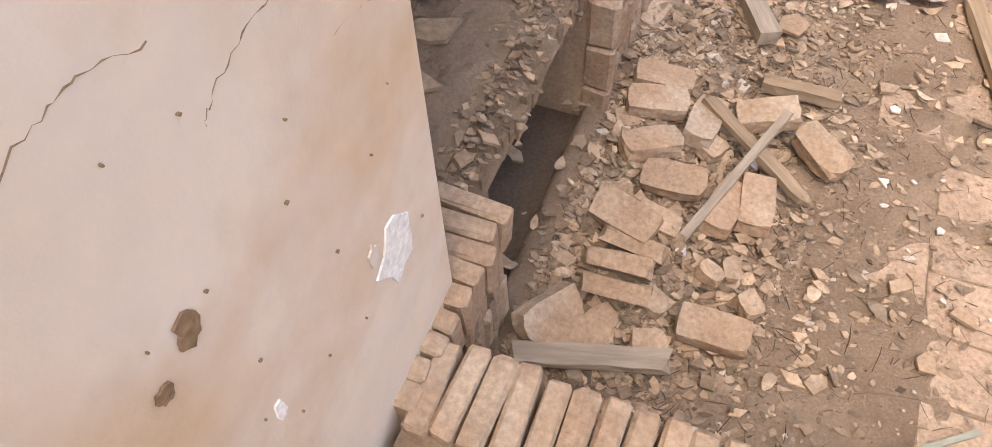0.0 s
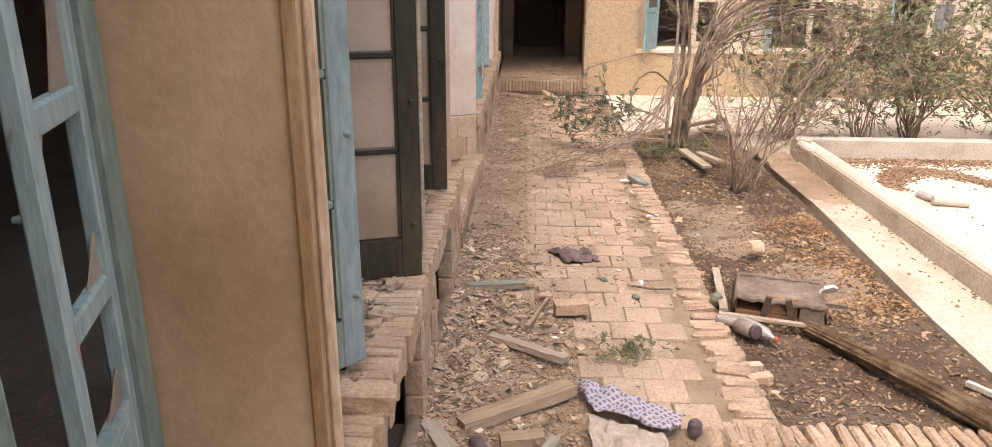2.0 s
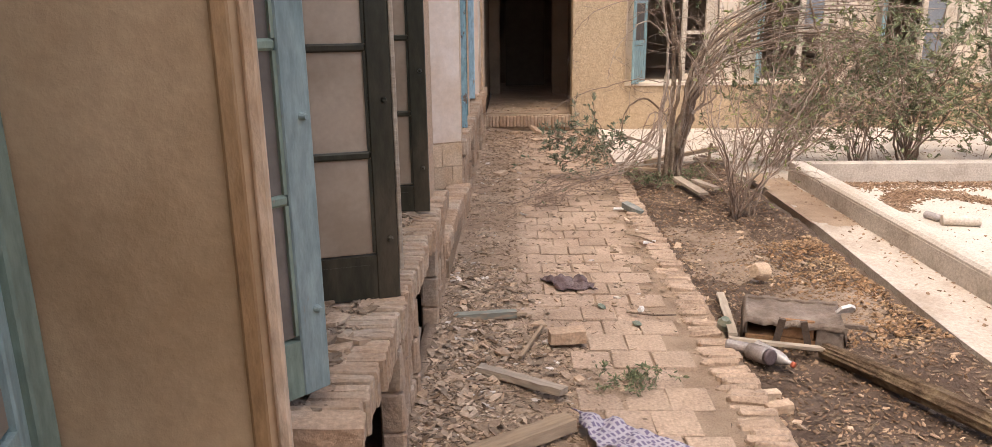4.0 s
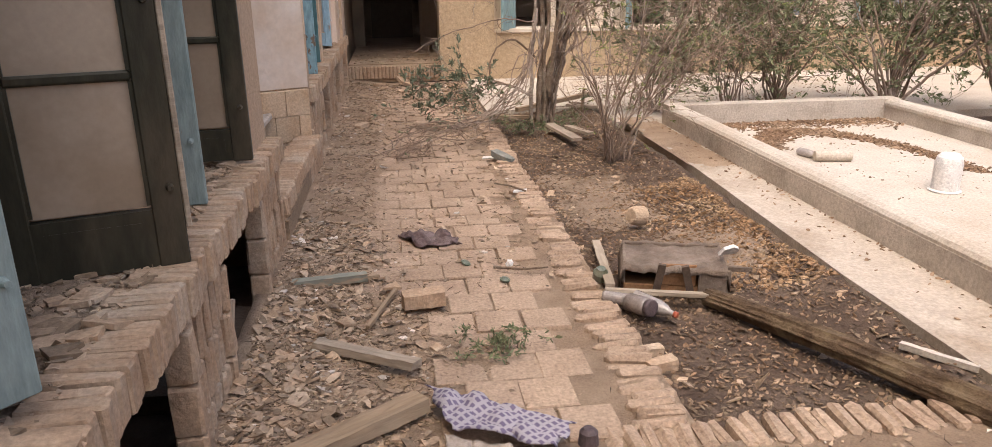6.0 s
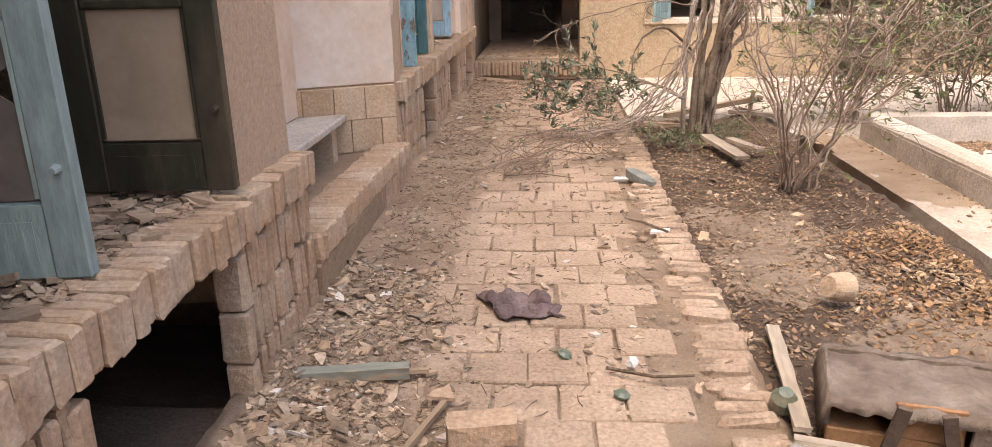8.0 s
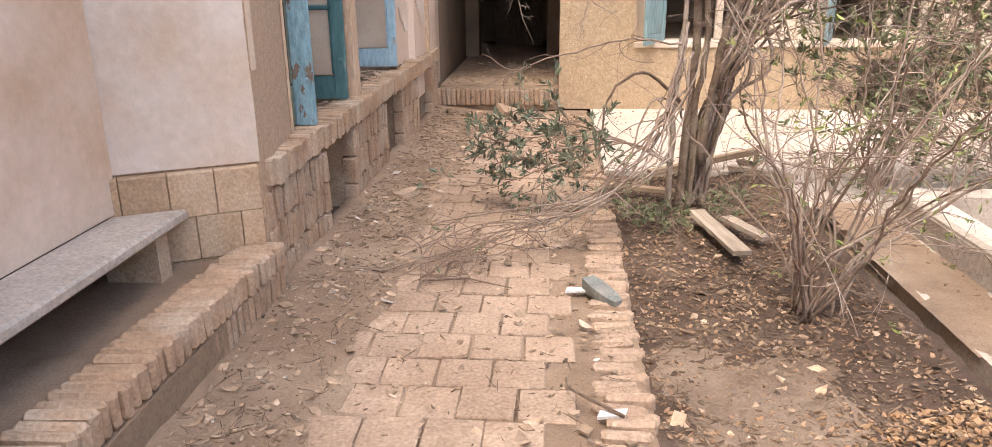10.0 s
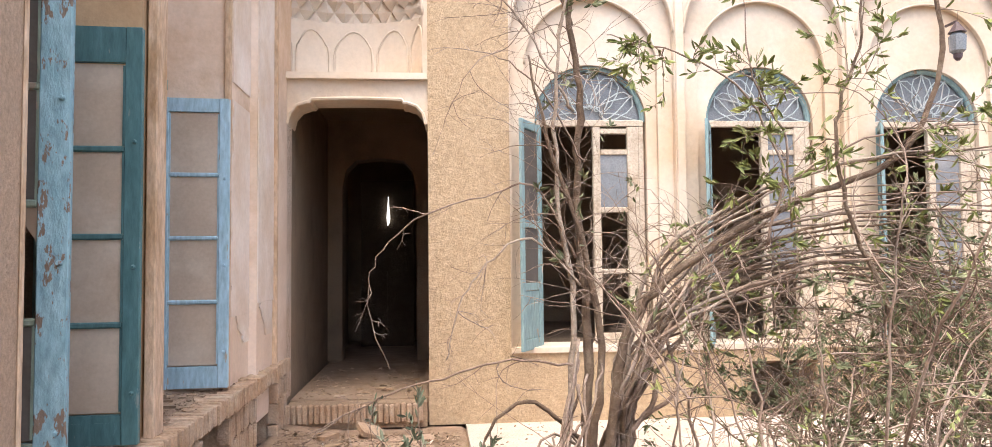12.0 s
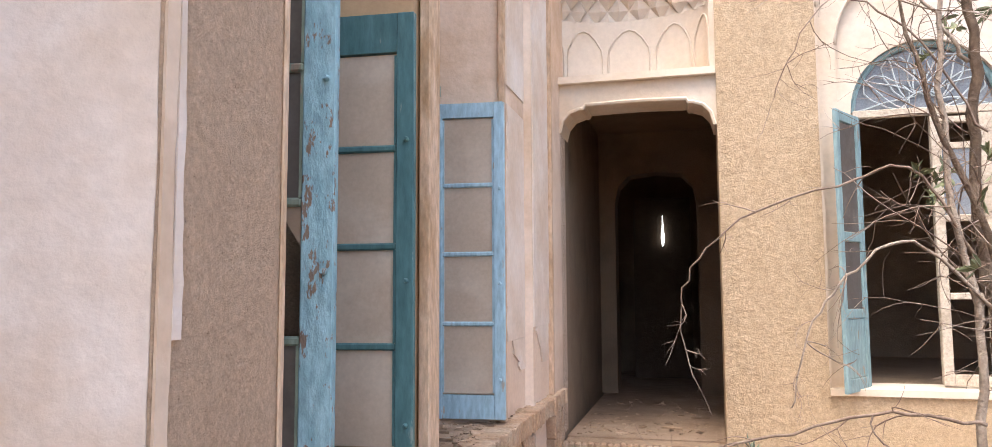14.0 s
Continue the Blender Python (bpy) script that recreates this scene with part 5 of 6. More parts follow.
resting(turned([(0.03, 0), (0.045, 0.02), (0.045, 0.06), (0.03, 0.08), (0.025, 0.09)]), "green_jar", GREENGLASS, pose(1.47, 5.08, -0.01, 20, 0, 0), "small green jar beside the pale plank", "jar")
for i, (x, y) in enumerate([(0.92, 5.12), (0.72, 5.42)]):
    resting(turned([(0.015, 0), (0.03, 0.006), (0.033, 0.016), (0.02, 0.026), (0.008, 0.028)], 9), "green_lump", GREENGLASS, pose(x, y, 0.0, 25 * i, 10, i * 60), "dusty green glass lump on the path", "glass")
resting(turned([(0.02, 0), (0.04, 0.02), (0.035, 0.07), (0.02, 0.085)], 12), "dark_cup", DARKLID, pose(1.0, 3.48, 0.0, 0, 0, 0), "small dark cup at the path border", "cup")
resting(turned([(0.028, -0.085), (0.036, -0.07), (0.036, 0.06), (0.022, 0.09)]), "ribbed_tube", material("ribbed_purple", (0.20, 0.14, 0.13), (0.13, 0.09, 0.09), 20, bump=0.8), pose(-0.06, 3.22, 0.06, 90, 0, 25), "dusty purple-brown ribbed plastic tube", "tube")


# log
def log(a, c, r0, r1):
    v, f = [], []
    n, sides = 40, 30
    a, c = Vector(a), Vector(c)
    d = (c - a).normalized()
    u = d.cross(Vector((0, 0, 1))).normalized()
    w = u.cross(d)
    for i in range(n + 1):
        t = i / n
        p = a + (c - a) * t + w * 0.015 * math.sin(t * 5) + u * 0.02 * math.sin(t * 3)
        r = r0 + (r1 - r0) * t
        for k in range(sides):
            ang = 2 * math.pi * k / sides
            rr = r * (1 + 0.16 * noise.noise(Vector((math.cos(ang) * 3.2, math.sin(ang) * 3.2, t * 2))) + 0.20 * noise.noise(Vector((k * 0.9, t * 5.0, 3.0))))
            v.append(p + (u * math.cos(ang) + w * math.sin(ang)) * rr)
    for i in range(n):
        for k in range(sides):
            f.append((i * sides + k, i * sides + (k + 1) % sides, (i + 1) * sides + (k + 1) % sides, (i + 1) * sides + k))
    f.append(tuple(range(sides))[::-1])
    f.append(tuple(n * sides + k for k in range(sides)))
    return tagged(soup("log", v, f, material("log_bark", (0.20, 0.13, 0.075), (0.085, 0.053, 0.032), 16, (0.28, 0.20, 0.115), 6, 0.5, rough=0.9, bump=1.0, grain=60)), "long fissured dry tree trunk lying on the soil", "log")


log((1.96, 4.70, 0.02), (2.95, 2.85, 0.05), 0.046, 0.072)


# cloths
def cloth(name, corners, z, n, fold, seed, mat, label, thick=0.006):
    """A crumpled cloth between four corners."""
    v, f = [], []
    a, c, d, e = [Vector(p) for p in corners]
    for j in range(n + 1):
        for i in range(n + 1):
            s, t = i / n, j / n
            p = a.lerp(c, s).lerp(e.lerp(d, s), t)
            wob = Vector((noise.noise(Vector((s * 3, t * 3, seed))), noise.noise(Vector((s * 3, t * 3, seed + 9))))) * 0.05
            h = abs(noise.fractal(Vector((p.x * 9 + seed, p.y * 5, seed)), 1.0, 2.0, 3)) * fold
            v.append((p.x + wob.x, p.y + wob.y, z + 0.012 + h))
    for j in range(n):
        for i in range(n):
            k = j * (n + 1) + i
            f.append((k, k + 1, k + n + 2, k + n + 1))
    ob = soup(name, v, f, mat, smooth=True)
    sm = ob.modifiers.new("thick", "SOLIDIFY")
    sm.thickness = thick
    return tagged(ob, label, "cloth")


def woven(name, c1, c2, s):
    m = material(name, c1, c1, 9, rough=0.9, bump=0.4, grain=90)
    n, l = m.node_tree.nodes, m.node_tree.links
    geo = n.new("ShaderNodeNewGeometry")
    mp = n.new("ShaderNodeMapping")
    mp.inputs["Rotation"].default_value = (0, 0, radians(-33))
    l.new(geo.outputs["Position"], mp.inputs["Vector"])
    bands = []
    for direction, k in (("X", s), ("Y", s * 0.8)):
        w = n.new("ShaderNodeTexWave")
        w.bands_direction = direction
        w.inputs["Scale"].default_value = k
        w.inputs["Distortion"].default_value = 1.5
        l.new(mp.outputs[0], w.inputs["Vector"])
        r = n.new("ShaderNodeMapRange")
        r.inputs["From Min"].default_value, r.inputs["From Max"].default_value = 0.55, 0.75
        l.new(w.outputs["Fac"], r.inputs["Value"])
        bands.append(r.outputs[0])
    mx = n.new("ShaderNodeMath")
    mx.operation = "MAXIMUM"
    l.new(bands[0], mx.inputs[0]), l.new(bands[1], mx.inputs[1])
    mix = n.new("ShaderNodeMix")
    mix.data_type = "RGBA"
    mix.inputs["A"].default_value, mix.inputs["B"].default_value = (*c1, 1), (*c2, 1)
    l.new(mx.outputs[0], mix.inputs["Factor"])
    l.new(mix.outputs["Result"], n["Principled BSDF"].inputs["Base Color"])
    return m


cloth("cloth", [(0.41, 3.92), (0.97, 3.55), (0.86, 3.40), (0.50, 3.58)], 0.045, 26, 0.05, 3, woven("purple_weave", (0.17, 0.135, 0.20), (0.40, 0.36, 0.38), 11), "crumpled purple cloth with a white woven pattern")
cloth("cloth", [(0.47, 3.58), (0.83, 3.40), (0.80, 3.04), (0.46, 3.00)], 0.022, 44, 0.05, 5, material("beige_cloth", (0.42, 0.345, 0.285), (0.36, 0.29, 0.235), 9, (0.30, 0.235, 0.18), 5, 0.4, bump=0.15), "dirty beige cloth lying in folds")
cloth("cloth", [(0.32, 6.00), (0.64, 5.97), (0.74, 5.76), (0.46, 5.74)], -0.006, 70, 0.075, 8, material("dark_rag", (0.17, 0.115, 0.105), (0.085, 0.055, 0.052), 12, (0.25, 0.185, 0.17), 6, 0.5, bump=0.6), "crumpled dark brown rag on the path")

# worn shoe, scraps and twigs
SHOE = material("grey_shoe", (0.20, 0.21, 0.19), (0.14, 0.15, 0.135), 9, (0.3, 0.28, 0.24), 4, 0.4, rough=0.7, bump=0.5)
bm = bmesh.new()
box(bm, -0.13, 0.13, -0.04, 0.04, 0, 0.06)
bmesh.ops.subdivide_edges(bm, edges=bm.edges[:], cuts=4, use_grid_fill=True)
for vv in bm.verts:
    t = (vv.co.x + 0.13) / 0.26
    vv.co.y *= 0.72 + 0.5 * math.sin(math.pi * min(1, t * 0.8 + 0.15)) - 0.25 * max(0, t - 0.8) * 4
    vv.co.z *= 1.2 - 0.75 * t
resting(bm, "shoe", SHOE, pose(1.33, 8.05, 0.01, 0, 0, -55), "flattened grey shoe on the border bricks", "shoe")
bm = bmesh.new()
prism(bm, [(-0.06, -0.02), (0.05, -0.03), (0.07, 0.01), (-0.04, 0.025)], 0, 0.012)
resting(bm, "paper_scrap", WHITE, pose(1.19, 8.12, 0.012, 5, 0, 10), "white scrap beside the shoe", "paper")
bm = bmesh.new()
prism(bm, [(-0.06, -0.02), (0.05, -0.02), (0.07, 0.02), (-0.04, 0.02)], 0, 0.014)
resting(bm, "paper_scrap", WHITE, pose(1.30, 6.92, 0.012, 5, 0, 10), "white scrap on the path border", "paper")
for i, (x, y) in enumerate([(0.055, 1.47), (-0.28, 1.62), (-0.30, 1.50), (0.62, 3.06), (1.45, 4.76), (0.98, 5.33)]):
    bm = bmesh.new()
    bmesh.ops.create_icosphere(bm, subdivisions=2, radius=0.022)
    for vv in bm.verts:
        vv.co *= 1 + 0.5 * noise.noise(vv.co * 60 + Vector((i, 0, 0)))
    resting(bm, "paper_scrap", WHITE, pose(x, y, 0.03, 0, 0, 0), "small crumpled white scrap on the ground", "paper")
bm = turned([(0.115, 0), (0.118, 0.012), (0.098, 0.02), (0.098, 0.23), (0.088, 0.27), (0.06, 0.295), (0.02, 0.302)], 22)
resting(bm, "pedestal", WHITE, pose(4.48, 6.23, 0.06), "white rounded plaster pedestal standing in the pool", "pedestal")
resting(turned([(0.028, -0.10), (0.036, -0.09), (0.036, 0.05), (0.014, 0.10)]), "bottle", CLEAR, pose(4.03, 7.46, 0.095, 90, 0, 15), "dusty cloudy plastic bottle on the pool floor", "bottle")
resting(turned([(0.045, -0.16), (0.05, -0.15), (0.05, 0.15), (0.045, 0.16)]), "cement_roll", CONCRETE, pose(4.17, 7.27, 0.11, 90, 0, 80), "pale cement roll on the pool floor", "roll")

# far wall lantern
lantern = tagged(empty("wall_lantern", pose(7.14, 13.62, 4.05)), "small old lantern on the far front", "lantern")
for name, prof, mt in (("glass", [(0.05, 0), (0.085, 0.03), (0.095, 0.2), (0.06, 0.24)], BLUEPANE), ("cap", [(0.10, 0.241), (0.06, 0.30), (0.02, 0.36)], DARKLID), ("foot", [(0.02, -0.08), (0.045, -0.05), (0.05, -0.002)], DARKLID)):
    o = part(name, turned(prof, 8), mt, lantern)
    o.matrix_parent_inverse = Matrix.Identity(4)
b = bmesh.new()
box(b, -0.012, 0.012, 0.0, 0.19, 0.36, 0.385)
part("bracket", b, DARKLID, lantern).matrix_parent_inverse = Matrix.Identity(4)


# ---- drifts of dust and sand ----
def drift(name, x0, x1, y0, y1, surface, thick, scale, seed, mat, label, step=0.035):
    """A thin sheet of dust with a ragged outline, sunk where it fades out."""
    nx, ny = int((x1 - x0) / step), int((y1 - y0) / step)
    verts, faces, keep = [], [], []
    for j in range(ny + 1):
        for i in range(nx + 1):
            u, v = i / nx, j / ny
            x, y = x0 + (x1 - x0) * u, y0 + (y1 - y0) * v
            body = 1.0 - max(abs(2 * u - 1), abs(2 * v - 1)) ** 2.5 * 1.5
            h = body * 0.5 + 0.55 * bumpy(x, y, scale, seed)
            keep.append(h > -0.5)
            verts.append((x, y, surface(x, y) + thick * min(1.0, h) + 0.25 * thick * bumpy(x, y, 14, seed + 3)))
    for j in range(ny):
        for i in range(nx):
            a = j * (nx + 1) + i
            q = (a, a + 1, a + nx + 2, a + nx + 1)
            if all(keep[k] for k in q):
                faces.append(q)
    return tagged(soup(name, verts, faces, mat, smooth=True), label, kind="structure")


drift("sand_patch", 1.5, 2.35, 6.0, 7.7, lambda x, y: soil_height(x, y), 0.016, 2.2, 17, SAND, "pale sandy earth spread over the garden bed")
drift("sand_patch", 1.9, 2.7, 5.0, 6.0, lambda x, y: soil_height(x, y), 0.016, 2.6, 4, SAND, "pale sandy earth beside the suitcase")
# this dust sheet also darkens the walk in place of the shrub's shade
drift("kerb_dust", 2.90, 3.33, 7.2, 9.7, lambda x, y: 0.0505, 0.005, 2.2, 5, DIRT, "dust and earth along the pool wall, also standing in for shrub shade")


# ---- small litter ----
def chips(name, n, place, size, mat, label, seed, flat=0.25, curl=0.0):
    """Many small flat flakes in one mesh."""
    rng = random.Random(seed)
    verts, faces = [], []
    for _ in range(n):
        x, y, z = place(rng)
        s = size(rng)
        k = rng.choice((3, 4, 4, 5))
        a0 = rng.uniform(0, 6.28)
        tx, ty = rng.gauss(0, flat), rng.gauss(0, flat)
        th = s * 0.22 + 0.002
        base = len(verts)
        for top in (0, 1):
            for i in range(k):
                a = a0 + 2 * math.pi * i / k
                r = s * (0.6 + 0.4 * math.sin(7.7 * i + a0 * 3) ** 2)
                dx, dy = r * math.cos(a), r * 0.75 * math.sin(a)
                verts.append((x + dx, y + dy, z + dx * tx + dy * ty + top * th))
        faces.append(tuple(base + k + i for i in range(k)))
        for i in range(k):
            faces.append((base + i, base + (i + 1) % k, base + k + (i + 1) % k, base + k + i))
    ob = soup(name, verts, faces, mat)
    return tagged(ob, label, "debris", kind="stuff")


def near_wall(r):
    while True:
        x, y = PX + 0.02 + abs(r.gauss(0, 0.45)), r.uniform(0.75, 6.3)
        if x < 1.25 and r.random() < (1.0 if y < 5 else 0.4):
            return x, y, dirt_height(x, y) - 0.001


def along_path(r):
    while True:
        x, y = r.uniform(PX + 0.05, 1.4), r.uniform(5, 13.4)
        if r.random() < (0.8 if x < 0.15 or y > 10.5 else 0.22):
            return x, y, max(dirt_height(x, y), -0.004)


def on_ledge(r):
    y = r.choice((r.uniform(2.3, 5.2), r.uniform(2.8, 5.2), r.uniform(2.8, 5.2), r.uniform(8.9, 13.0), r.uniform(1.0, 13.0)))
    if 5.8 < y < 8.0:
        y -= 2.5
    x = r.uniform(-0.93, -0.48)
    return x, y, 0.738


def broken(r):
    x, y = r.gauss(-0.55, 0.05), r.uniform(1.0, 1.97)
    return x, y, 0.70 + 0.02 * r.random()


def yard(r):
    x, y = r.uniform(0.4, 2.9), r.uniform(0.7, 3.45)
    return x, y, -0.003


def bed(r):
    x, y = r.uniform(1.48, 2.78), r.uniform(3.6, 10.9)
    return x, y, soil_height(x, y) + 0.002


def bed_edge(r):
    x, y = 2.78 - abs(r.gauss(0, 0.34)), r.uniform(4.8, 7.1)
    return x, y, soil_height(x, y) + 0.004


def pile(r):
    x, y = r.gauss(-0.02, 0.17), r.gauss(1.6, 0.35)
    return x, y, max(0.0, dirt_height(x, y)) + 0.03 * r.random()


def passage(r):
    x, y = r.uniform(-0.3, 1.0), FY + 0.2 + abs(r.gauss(0, 1.2))
    return x, y, 0.272


SMALL = lambda r: min(0.05, 0.006 + r.expovariate(1) * 0.011)
TINY = lambda r: min(0.02, 0.004 + r.expovariate(1) * 0.005)
chips("rubble", 4600, near_wall, SMALL, CHIP, "scattered flakes of plaster and brick by the wall", 1, 0.4)
chips("rubble", 8000, near_wall, TINY, CHIP, "fine crumbs of plaster and brick by the wall", 2)
chips("rubble", 2000, along_path, SMALL, CHIP, "scattered flakes on the path", 3)
chips("rubble", 2200, along_path, TINY, CHIP, "fine crumbs on the path", 4)
chips("rubble", 650, on_ledge, lambda r: min(0.09, 0.012 + r.expovariate(1) * 0.022), CHIP, "dusty plaster flakes on the window ledge", 5, 0.12)
chips("rubble", 1500, on_ledge, TINY, CHIP, "fine crumbs on the window ledge", 6)
chips("rubble", 420, broken, lambda r: r.uniform(0.006, 0.022), CHIP, "crumbled mortar on the broken ledge", 7, 0.3)
FLAKES = material("curled_flakes", (0.36, 0.255, 0.17), (0.24, 0.165, 0.108), 14, (0.47, 0.36, 0.26), 5, 0.5, rough=0.9, bump=0, rand=0.45, island=True)


def curls(name, n, place, size, mat, label, seed):
    """Curled flakes and dry leaves that stand a little off the ground."""
    rng = random.Random(seed)
    verts, faces = [], []
    for _ in range(n):
        x, y, z = place(rng)
        s = size(rng)
        a, bend, tip = rng.uniform(0, 6.28), rng.uniform(0.15, 0.6), rng.gauss(0, 0.25)
        ca, sa, w = math.cos(a), math.sin(a), s * rng.uniform(0.3, 0.6)
        base = len(verts)
        for i in range(5):
            u = i / 2 - 1
            ww = w * (1 - 0.75 * u * u) * (1 if i % 4 else 0.4)
            h = s * bend * (u * u if seed % 2 else 0.9 - u * u * 0.9) + s * tip * u * 0.5 + abs(s * tip) * 0.5
            for side in (-1, 1):
                verts.append((x + ca * s * u - sa * ww * side, y + sa * s * u + ca * ww * side, z + h + s * 0.12 * side * tip))
        for i in range(4):
            k = base + 2 * i
            faces.append((k, k + 2, k + 3, k + 1))
    return tagged(soup(name, verts, faces, mat), label, "debris", kind="stuff")


chips("rubble", 900, pile, lambda r: min(0.045, 0.008 + r.expovariate(1) * 0.013), CHIP, "broken bits among the fallen bricks", 10, 0.5)
curls("flakes", 500, pile, lambda r: r.uniform(0.01, 0.04), FLAKES, "curled flakes among the fallen bricks", 61)
STRAW = material("dark_straw", (0.17, 0.115, 0.075), (0.11, 0.075, 0.05), 20, (0.26, 0.19, 0.12), 4, 0.4, rough=0.9, bump=0, rand=0.4, island=True)
PALE = material("white_flakes", (0.66, 0.58, 0.50), (0.56, 0.48, 0.40), 12, (0.44, 0.36, 0.29), 4, 0.4, rough=0.85, bump=0.3, rand=0.25, island=True)


def straws(n, place, seed, label):
    """Thin straws and splinters lying on the ground."""
    rng = random.Random(seed)
    v, f = [], []
    for _ in range(n):
        x, y, z = place(rng)
        a, L = rng.uniform(0, 6.28), min(0.11, 0.012 + rng.expovariate(1) * 0.02)
        c = Vector((x, y, z + 0.004))
        d = Vector((math.cos(a), math.sin(a), rng.gauss(0, 0.08))) * L
        tube(v, f, [c - d, c + Vector((-d.y, d.x, 0)) * rng.gauss(0, 0.15), c + d], [0.0016, 0.002, 0.001], 3)
    return tagged(soup("straw", v, f, STRAW), label, "straw", kind="stuff")


straws(1900, near_wall, 41, "dark straw and splinters in the rubble by the wall")
straws(1500, along_path, 42, "dark straw and splinters on the path")
straws(500, yard, 43, "dark straw and splinters on the pavers")
straws(2200, bed, 44, "dark straw and bits of twig on the garden bed")
FLAKE_SIZE = lambda r: min(0.045, 0.008 + r.expovariate(1) * 0.010)
curls("flakes", 3000, near_wall, FLAKE_SIZE, FLAKES, "curled flakes of plaster and dry leaf by the wall", 51)
curls("flakes", 2200, near_wall, FLAKE_SIZE, FLAKES, "arched flakes of plaster and bark by the wall", 52)
curls("flakes", 2200, along_path, FLAKE_SIZE, FLAKES, "curled flakes and dry leaves on the path", 53)
curls("flakes", 450, yard, FLAKE_SIZE, FLAKES, "curled flakes and dry leaves on the pavers", 55)
curls("flakes", 700, on_ledge, FLAKE_SIZE, FLAKES, "curled flakes on the window ledge", 57)
curls("leaf_litter", 3200, bed, lambda r: r.uniform(0.006, 0.019), DRYLEAF, "curled brown leaves on the garden bed", 59)
curls("leaf_litter", 2400, bed, lambda r: r.uniform(0.008, 0.024), STRAW, "dark rotting leaves on the garden bed", 60)
chips("rubble", 330, near_wall, SMALL, PALE, "white flakes of paint and plaster by the wall", 45)
chips("rubble", 160, along_path, SMALL, PALE, "white flakes of paint and plaster on the path", 46)
chips("rubble", 170, yard, SMALL, PALE, "white flakes of plaster on the pavers", 47)
# dark crumbs added to imitate shade in the gaps of the rubble
chips("leaf_litter", 2400, near_wall, TINY, STRAW, "dark crumbs of leaf by the wall, standing in for shaded gaps in the rubble", 48, 0.4)
chips("leaf_litter", 900, along_path, TINY, STRAW, "dark crumbs of leaf on the path", 49, 0.4)
chips("rubble", 1100, yard, lambda r: min(0.035, 0.005 + r.expovariate(1) * 0.007), CHIP, "scattered crumbs on the pavers", 8)
chips("rubble", 260, passage, SMALL, CHIP, "rubble on the passage floor", 9)
chips("leaf_litter", 4800, bed, lambda r: r.uniform(0.007, 0.02), DRYLEAF, "brown leaf litter on the garden bed", 11, 0.5)
chips("leaf_litter", 1700, bed_edge, lambda r: r.uniform(0.010, 0.025), material("golden_leaf", (0.31, 0.18, 0.09), (0.20, 0.115, 0.06), 6, (0.38, 0.255, 0.15), 2, 0.5, rough=0.8, bump=0, rand=0.35, island=True), "golden dry leaves along the kerb", 12, 0.5)
chips("pebbles", 900, bed, lambda r: min(0.05, 0.006 + r.expovariate(1) * 0.010), CHIP, "pale clods and stones on the soil", 13, 0.4)
chips("leaf_litter", 200, lambda r: (3.28 + 0.02 * r.random() - 0.30 * r.random() ** 3, r.uniform(3.5, 9.6), 0.052), lambda r: r.uniform(0.007, 0.02), DRYLEAF, "dry leaves swept along the pool wall", 14, 0.4)


def ring(r):
    a = r.uniform(-0.3, 2.6)
    rr = 1.0 + r.gauss(0, 0.07)
    return 4.48 + 0.70 * rr * math.cos(a), 7.1 + 1.42 * rr * math.sin(a), 0.063


chips("leaf_litter", 3800, ring, lambda r: r.uniform(0.012, 0.03), DRYLEAF, "ring of brown leaves on the pool floor", 15, 0.4)
chips("leaf_litter", 1500, lambda r: (r.uniform(3.52, 5.8), 9.08 - abs(r.gauss(0, 0.18)), 0.063), lambda r: r.uniform(0.012, 0.03), DRYLEAF, "brown leaves along the pool wall", 16, 0.4)
chips("pebbles", 500, lambda r: (r.uniform(3.55, 5.8), r.uniform(3, 9), 0.062), TINY, DRYLEAF, "crumbs on the pool floor", 17)
chips("leaf_litter", 700, lambda r: (r.uniform(1.6, 8), r.uniform(10.8, 13.7), 0.003), lambda r: r.uniform(0.006, 0.02), DRYLEAF, "dry leaves on the terrace", 18, 0.4)


# ---- shrubs ----
def smooth_path(path, steps, rng, wob):
    """A soft curve through the given places."""
    pts = []
    for i in range(len(path) - 1):
        p0, p1, p2, p3 = (Vector(path[max(0, min(len(path) - 1, i + k))]) for k in (-1, 0, 1, 2))
        for j in range(steps):
            u = j / steps
            pts.append(0.5 * ((2 * p1) + (p2 - p0) * u + (2 * p0 - 5 * p1 + 4 * p2 - p3) * u * u + (3 * p1 - p0 - 3 * p2 + p3) * u ** 3) + Vector((rng.gauss(0, wob), rng.gauss(0, wob), rng.gauss(0, wob))))
    pts.append(Vector(path[-1]))
    return pts


def limb(path, r0, r1, name="trunk", kids=0, reach=0.6, leaves=0.0, bark=BARK, start=0.35):
    return path, r0, r1, name, kids, reach, leaves, bark, start


